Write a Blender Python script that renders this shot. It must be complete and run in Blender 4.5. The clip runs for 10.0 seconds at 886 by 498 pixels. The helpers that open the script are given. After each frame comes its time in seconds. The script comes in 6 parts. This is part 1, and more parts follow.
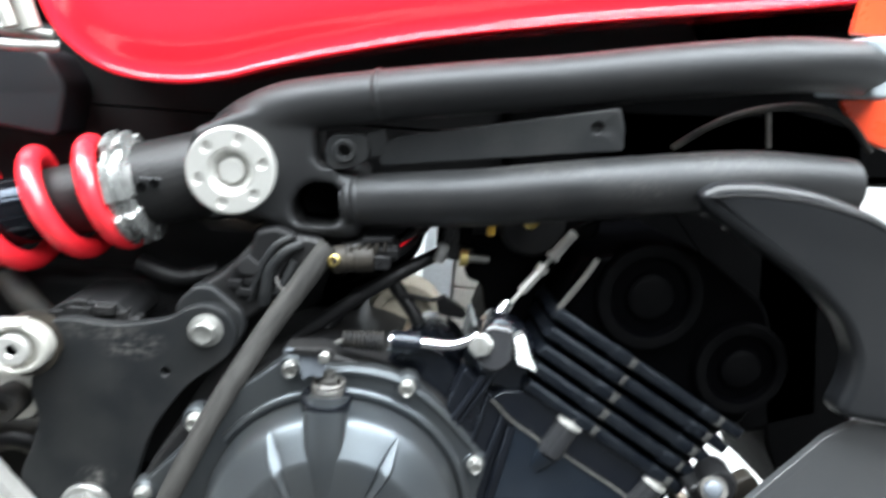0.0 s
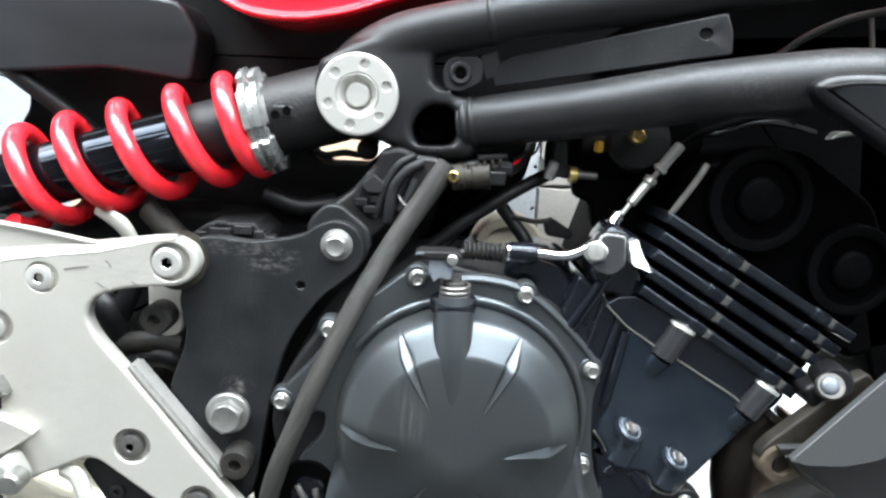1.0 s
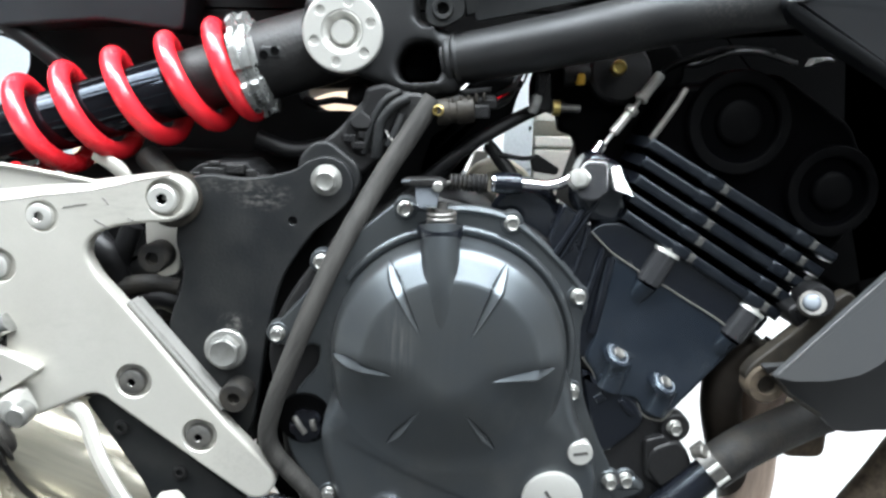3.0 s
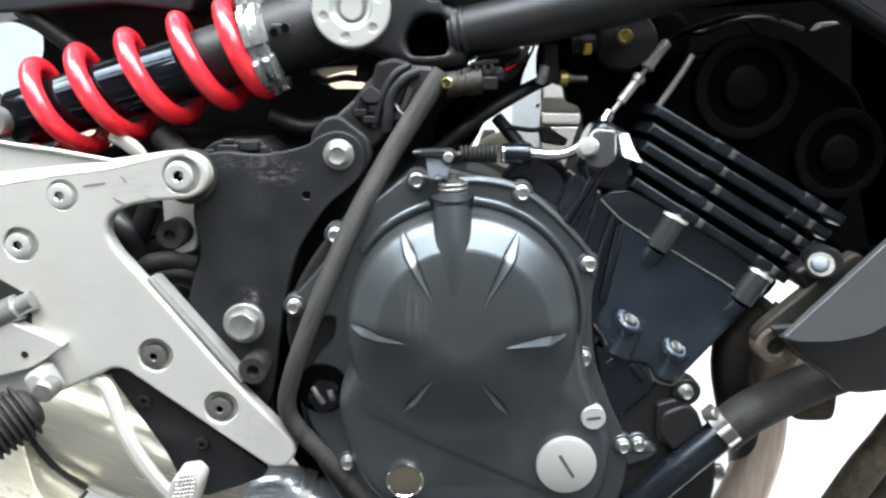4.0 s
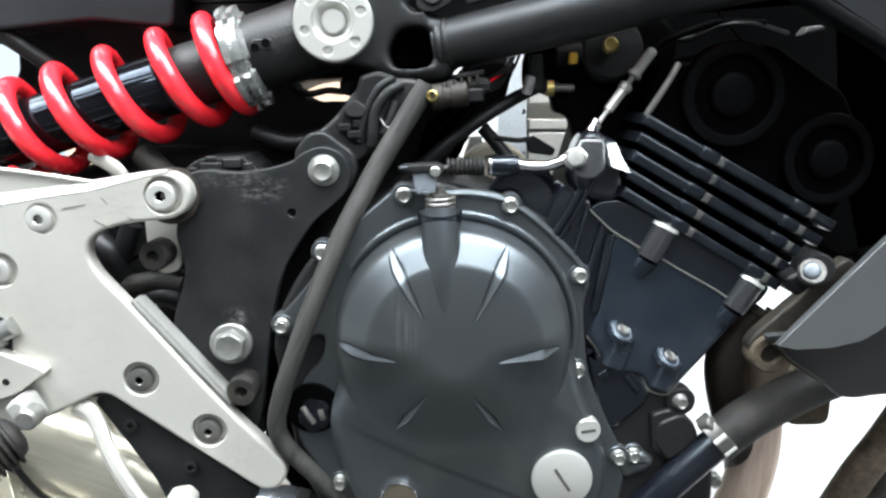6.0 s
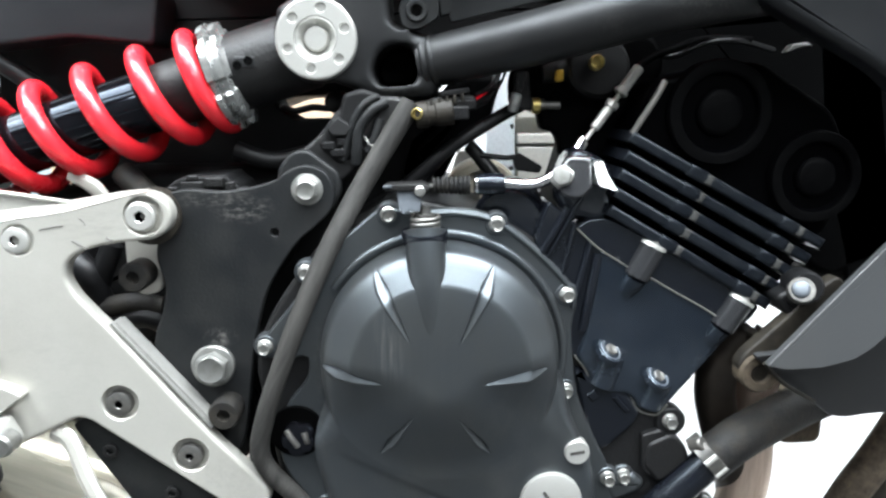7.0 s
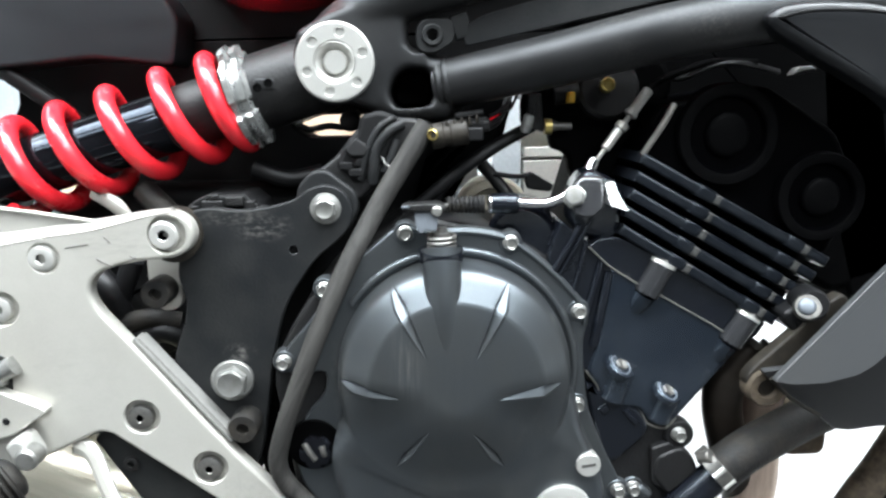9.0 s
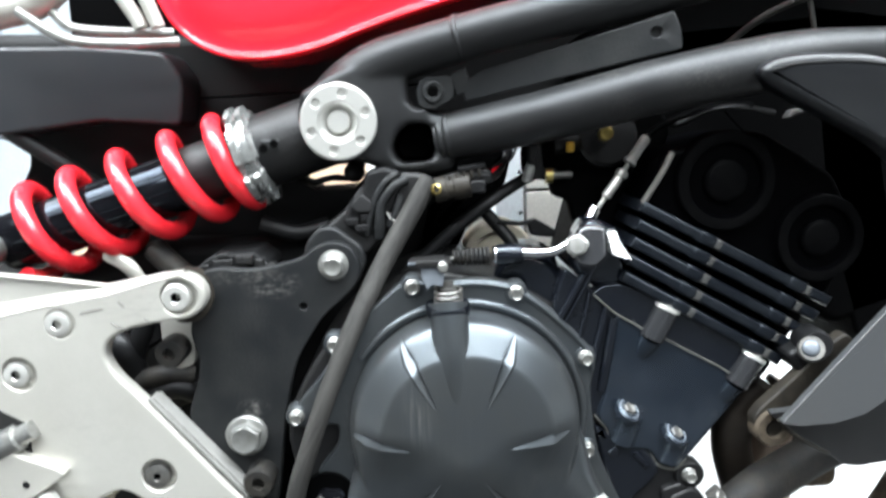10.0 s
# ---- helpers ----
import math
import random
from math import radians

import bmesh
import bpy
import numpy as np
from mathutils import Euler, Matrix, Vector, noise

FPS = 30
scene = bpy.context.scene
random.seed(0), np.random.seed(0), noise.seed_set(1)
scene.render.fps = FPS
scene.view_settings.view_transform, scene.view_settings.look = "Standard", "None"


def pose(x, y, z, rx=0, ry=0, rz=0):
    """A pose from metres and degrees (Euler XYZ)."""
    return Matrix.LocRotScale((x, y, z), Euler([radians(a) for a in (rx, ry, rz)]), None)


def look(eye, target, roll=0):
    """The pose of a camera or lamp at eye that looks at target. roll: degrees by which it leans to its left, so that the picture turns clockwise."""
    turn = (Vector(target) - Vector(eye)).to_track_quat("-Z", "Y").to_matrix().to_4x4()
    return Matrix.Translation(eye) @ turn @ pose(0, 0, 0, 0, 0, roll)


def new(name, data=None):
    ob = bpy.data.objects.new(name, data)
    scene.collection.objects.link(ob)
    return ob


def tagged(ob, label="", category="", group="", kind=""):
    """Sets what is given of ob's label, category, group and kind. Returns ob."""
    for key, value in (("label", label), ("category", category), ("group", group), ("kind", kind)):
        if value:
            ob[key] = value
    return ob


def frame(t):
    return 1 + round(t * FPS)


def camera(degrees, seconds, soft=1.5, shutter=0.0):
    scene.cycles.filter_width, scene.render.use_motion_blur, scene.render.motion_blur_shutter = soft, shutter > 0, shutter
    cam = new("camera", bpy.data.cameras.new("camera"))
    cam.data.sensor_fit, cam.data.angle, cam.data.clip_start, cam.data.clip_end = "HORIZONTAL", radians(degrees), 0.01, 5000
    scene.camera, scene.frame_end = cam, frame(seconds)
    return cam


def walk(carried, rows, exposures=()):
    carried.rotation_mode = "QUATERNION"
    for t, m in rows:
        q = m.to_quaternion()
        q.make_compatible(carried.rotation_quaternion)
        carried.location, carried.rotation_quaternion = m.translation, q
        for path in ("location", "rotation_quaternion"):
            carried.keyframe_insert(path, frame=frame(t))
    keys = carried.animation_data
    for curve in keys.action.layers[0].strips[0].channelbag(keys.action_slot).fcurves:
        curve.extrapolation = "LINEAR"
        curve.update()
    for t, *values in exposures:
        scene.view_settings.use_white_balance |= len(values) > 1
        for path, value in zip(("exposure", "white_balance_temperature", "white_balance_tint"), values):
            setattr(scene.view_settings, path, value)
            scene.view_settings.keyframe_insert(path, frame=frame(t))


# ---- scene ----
cam = camera(64.9, 10.0, soft=2.5, shutter=0.5)
PATH = [
    (0, (0.0146, -0.0021, 0.6030), (0.2027, 1.9440, 0.1822), 5.87),
    (0.5, (-0.0245, -0.0292, 0.5457), (0.0768, 1.9249, 0.1321), 5.08),
    (1, (-0.0353, -0.0444, 0.5329), (0.0181, 1.9143, 0.1320), 3.36),
    (1.5, (-0.0217, -0.0435, 0.5246), (0.0370, 1.9209, 0.1535), 3.93),
    (2, (-0.0098, -0.0229, 0.5095), (0.0775, 1.9419, 0.1466), 4.91),
    (2.5, (-0.0164, -0.0496, 0.5038), (0.0359, 1.9147, 0.1313), 3.32),
    (3, (-0.0163, -0.0682, 0.4855), (0.0102, 1.8892, 0.0760), 1.81),
    (4.5, (-0.0197, -0.0818, 0.4738), (-0.0188, 1.8677, 0.0275), 0.27),
    (5, (-0.0157, -0.0768, 0.4763), (-0.0076, 1.8731, 0.0318), 0.14),
    (5.5, (-0.0198, -0.0741, 0.4797), (-0.0029, 1.8754, 0.0334), -0.41),
    (7, (-0.0133, -0.0614, 0.4876), (0.0441, 1.8954, 0.0777), -0.80),
    (7.5, (-0.0124, -0.0591, 0.4918), (0.0464, 1.8986, 0.0870), -0.83),
    (8, (-0.0189, -0.0614, 0.4948), (0.0500, 1.8972, 0.0955), -1.14),
    (8.5, (-0.0223, -0.0682, 0.4948), (0.0485, 1.8909, 0.0983), -0.80),
    (9, (-0.0275, -0.0727, 0.5006), (0.0368, 1.8867, 0.1050), -0.73),
    (9.5, (-0.0290, -0.0779, 0.5013), (0.0158, 1.8839, 0.1148), -0.63),
    (10, (-0.0273, -0.0767, 0.5341), (0.0232, 1.8903, 0.1755), -2.65),
]
walk(cam, [(t, look(eye, target, roll)) for t, eye, target, roll in PATH], ((0, 0.34), (1, 0.33), (1.8, 0.26), (4.5, 0.25), (9, 0.24), (10, 0.32)))

# ---- light ----
GROUND = -0.09
world = bpy.data.worlds.new("room_air")
scene.world = world
world.use_nodes = True
world.node_tree.nodes["Background"].inputs[0].default_value = (0.75, 0.85, 1.0, 1)
world.node_tree.nodes["Background"].inputs[1].default_value = 0.02


def unseen_ceiling_lamp(x, y, z, sx, sy, power, colour=(0.88, 0.95, 1.0)):
    d = bpy.data.lights.new("unseen_ceiling_lamp", "AREA")
    d.shape, d.size, d.size_y, d.energy, d.color = "RECTANGLE", sx, sy, power, colour
    o = new("unseen_ceiling_lamp", d)
    o.location = (x, y, z)
    return o


for row_y, power in ((0.08, 160), (-0.28, 136), (-0.66, 108), (-1.45, 98)):
    unseen_ceiling_lamp(0.0, row_y, 2.5, 4.6, 0.26, power)
# front lamp with no known source, added so the cover's blades catch light
unseen_ceiling_lamp(1.3, -2.6, 2.5, 1.6, 0.5, 80)
# further unseen lamps, added to brighten the floor and wall behind
unseen_ceiling_lamp(0.1, 2.0, 2.5, 2.4, 0.6, 110)
unseen_ceiling_lamp(-1.9, 0.9, 2.5, 0.5, 2.0, 40)
unseen_ceiling_lamp(2.1, 0.9, 2.5, 0.5, 2.0, 50)

# ---- materials ----


def material(name, colour, rough=0.5, metal=0.0, second=None, grain=300.0, stains=18.0, amount=0.4,
             bump=0.05, coat=0.0, rough_var=0.12, streak=None, spec=0.5, scuffs=(), scuff_colour=(0.2, 0.19, 0.175), speckle=0.35, sheen=(1, 1, 1), turn=0.0):
    """Two scales of variation: stains (broad) and grain (fine), with relief from the grain."""
    m = bpy.data.materials.new(name)
    m.use_nodes = True
    nt = m.node_tree
    b = nt.nodes["Principled BSDF"]
    second = second or tuple(c * 0.6 for c in colour)
    co = nt.nodes.new("ShaderNodeTexCoord")
    vec = co.outputs["Object"]
    if streak:
        mp = nt.nodes.new("ShaderNodeMapping")
        mp.vector_type = "TEXTURE"
        mp.inputs["Rotation"].default_value = (0, turn, 0)
        mp.inputs["Scale"].default_value = tuple(1 / c for c in streak)
        nt.links.new(vec, mp.inputs[0])
        fine_vec = mp.outputs[0]
    else:
        fine_vec = vec
    broad = nt.nodes.new("ShaderNodeTexNoise")
    broad.inputs["Scale"].default_value = stains
    broad.inputs["Detail"].default_value = 6
    broad.inputs["Roughness"].default_value = 0.65
    nt.links.new(fine_vec if turn else vec, broad.inputs["Vector"])
    fine = nt.nodes.new("ShaderNodeTexNoise")
    fine.inputs["Scale"].default_value = grain
    fine.inputs["Detail"].default_value = 3
    nt.links.new(fine_vec, fine.inputs["Vector"])
    ramp = nt.nodes.new("ShaderNodeValToRGB")
    ramp.color_ramp.elements[0].position, ramp.color_ramp.elements[1].position = 0.38, 0.68
    nt.links.new(broad.outputs["Fac"], ramp.inputs[0])
    mul = nt.nodes.new("ShaderNodeMath")
    mul.operation = "MULTIPLY"
    mul.inputs[1].default_value = amount
    nt.links.new(ramp.outputs[0], mul.inputs[0])
    mix = nt.nodes.new("ShaderNodeMix")
    mix.data_type = "RGBA"
    mix.inputs["A"].default_value = (*colour, 1)
    mix.inputs["B"].default_value = (*second, 1)
    nt.links.new(mul.outputs[0], mix.inputs["Factor"])
    speck = nt.nodes.new("ShaderNodeMix")
    speck.data_type, speck.blend_type = "RGBA", "MULTIPLY"
    speck.inputs["Factor"].default_value = speckle
    grey = nt.nodes.new("ShaderNodeMapRange")
    grey.inputs["From Min"].default_value, grey.inputs["From Max"].default_value = 0.3, 0.7
    grey.inputs["To Min"].default_value, grey.inputs["To Max"].default_value = 0.72, 1.1
    nt.links.new(fine.outputs["Fac"], grey.inputs["Value"])
    nt.links.new(mix.outputs["Result"], speck.inputs["A"])
    nt.links.new(grey.outputs[0], speck.inputs["B"])
    last = speck.outputs["Result"]
    for centre, size, stretch, strength in scuffs:
        mp2 = nt.nodes.new("ShaderNodeMapping")
        mp2.vector_type = "TEXTURE"
        mp2.inputs["Location"].default_value, mp2.inputs["Scale"].default_value = centre, size
        nt.links.new(vec, mp2.inputs[0])
        ball = nt.nodes.new("ShaderNodeVectorMath")
        ball.operation = "LENGTH"
        nt.links.new(mp2.outputs[0], ball.inputs[0])
        fall = nt.nodes.new("ShaderNodeMapRange")
        fall.inputs["From Min"].default_value, fall.inputs["From Max"].default_value = 0.2, 1.0
        fall.inputs["To Min"].default_value, fall.inputs["To Max"].default_value = strength, 0.0
        nt.links.new(ball.outputs["Value"], fall.inputs["Value"])
        mp3 = nt.nodes.new("ShaderNodeMapping")
        mp3.inputs["Scale"].default_value = stretch
        nt.links.new(vec, mp3.inputs[0])
        sc = nt.nodes.new("ShaderNodeTexNoise")
        sc.inputs["Scale"].default_value, sc.inputs["Detail"].default_value, sc.inputs["Roughness"].default_value = 1.0, 7, 0.68
        nt.links.new(mp3.outputs[0], sc.inputs["Vector"])
        cut = nt.nodes.new("ShaderNodeMapRange")
        cut.inputs["From Min"].default_value, cut.inputs["From Max"].default_value = 0.47, 0.76
        nt.links.new(sc.outputs["Fac"], cut.inputs["Value"])
        both = nt.nodes.new("ShaderNodeMath")
        both.operation = "MULTIPLY"
        nt.links.new(fall.outputs[0], both.inputs[0])
        nt.links.new(cut.outputs[0], both.inputs[1])
        sm = nt.nodes.new("ShaderNodeMix")
        sm.data_type = "RGBA"
        sm.inputs["B"].default_value = (*scuff_colour, 1)
        nt.links.new(both.outputs[0], sm.inputs["Factor"])
        nt.links.new(last, sm.inputs["A"])
        last = sm.outputs["Result"]
    nt.links.new(last, b.inputs["Base Color"])
    rr = nt.nodes.new("ShaderNodeMapRange")
    rr.inputs["To Min"].default_value = max(0.03, rough - rough_var)
    rr.inputs["To Max"].default_value = min(1.0, rough + rough_var)
    nt.links.new(broad.outputs["Fac"], rr.inputs["Value"])
    nt.links.new(rr.outputs[0], b.inputs["Roughness"])
    if bump:
        bp = nt.nodes.new("ShaderNodeBump")
        bp.inputs["Strength"].default_value = bump
        bp.inputs["Distance"].default_value = 0.002
        nt.links.new(fine.outputs["Fac"], bp.inputs["Height"])
        nt.links.new(bp.outputs[0], b.inputs["Normal"])
    b.inputs["Metallic"].default_value = metal
    b.inputs["Coat Weight"].default_value = coat
    b.inputs["Coat Roughness"].default_value = 0.06
    b.inputs["Specular IOR Level"].default_value = spec
    b.inputs["Specular Tint"].default_value = (*sheen, 1)
    return m


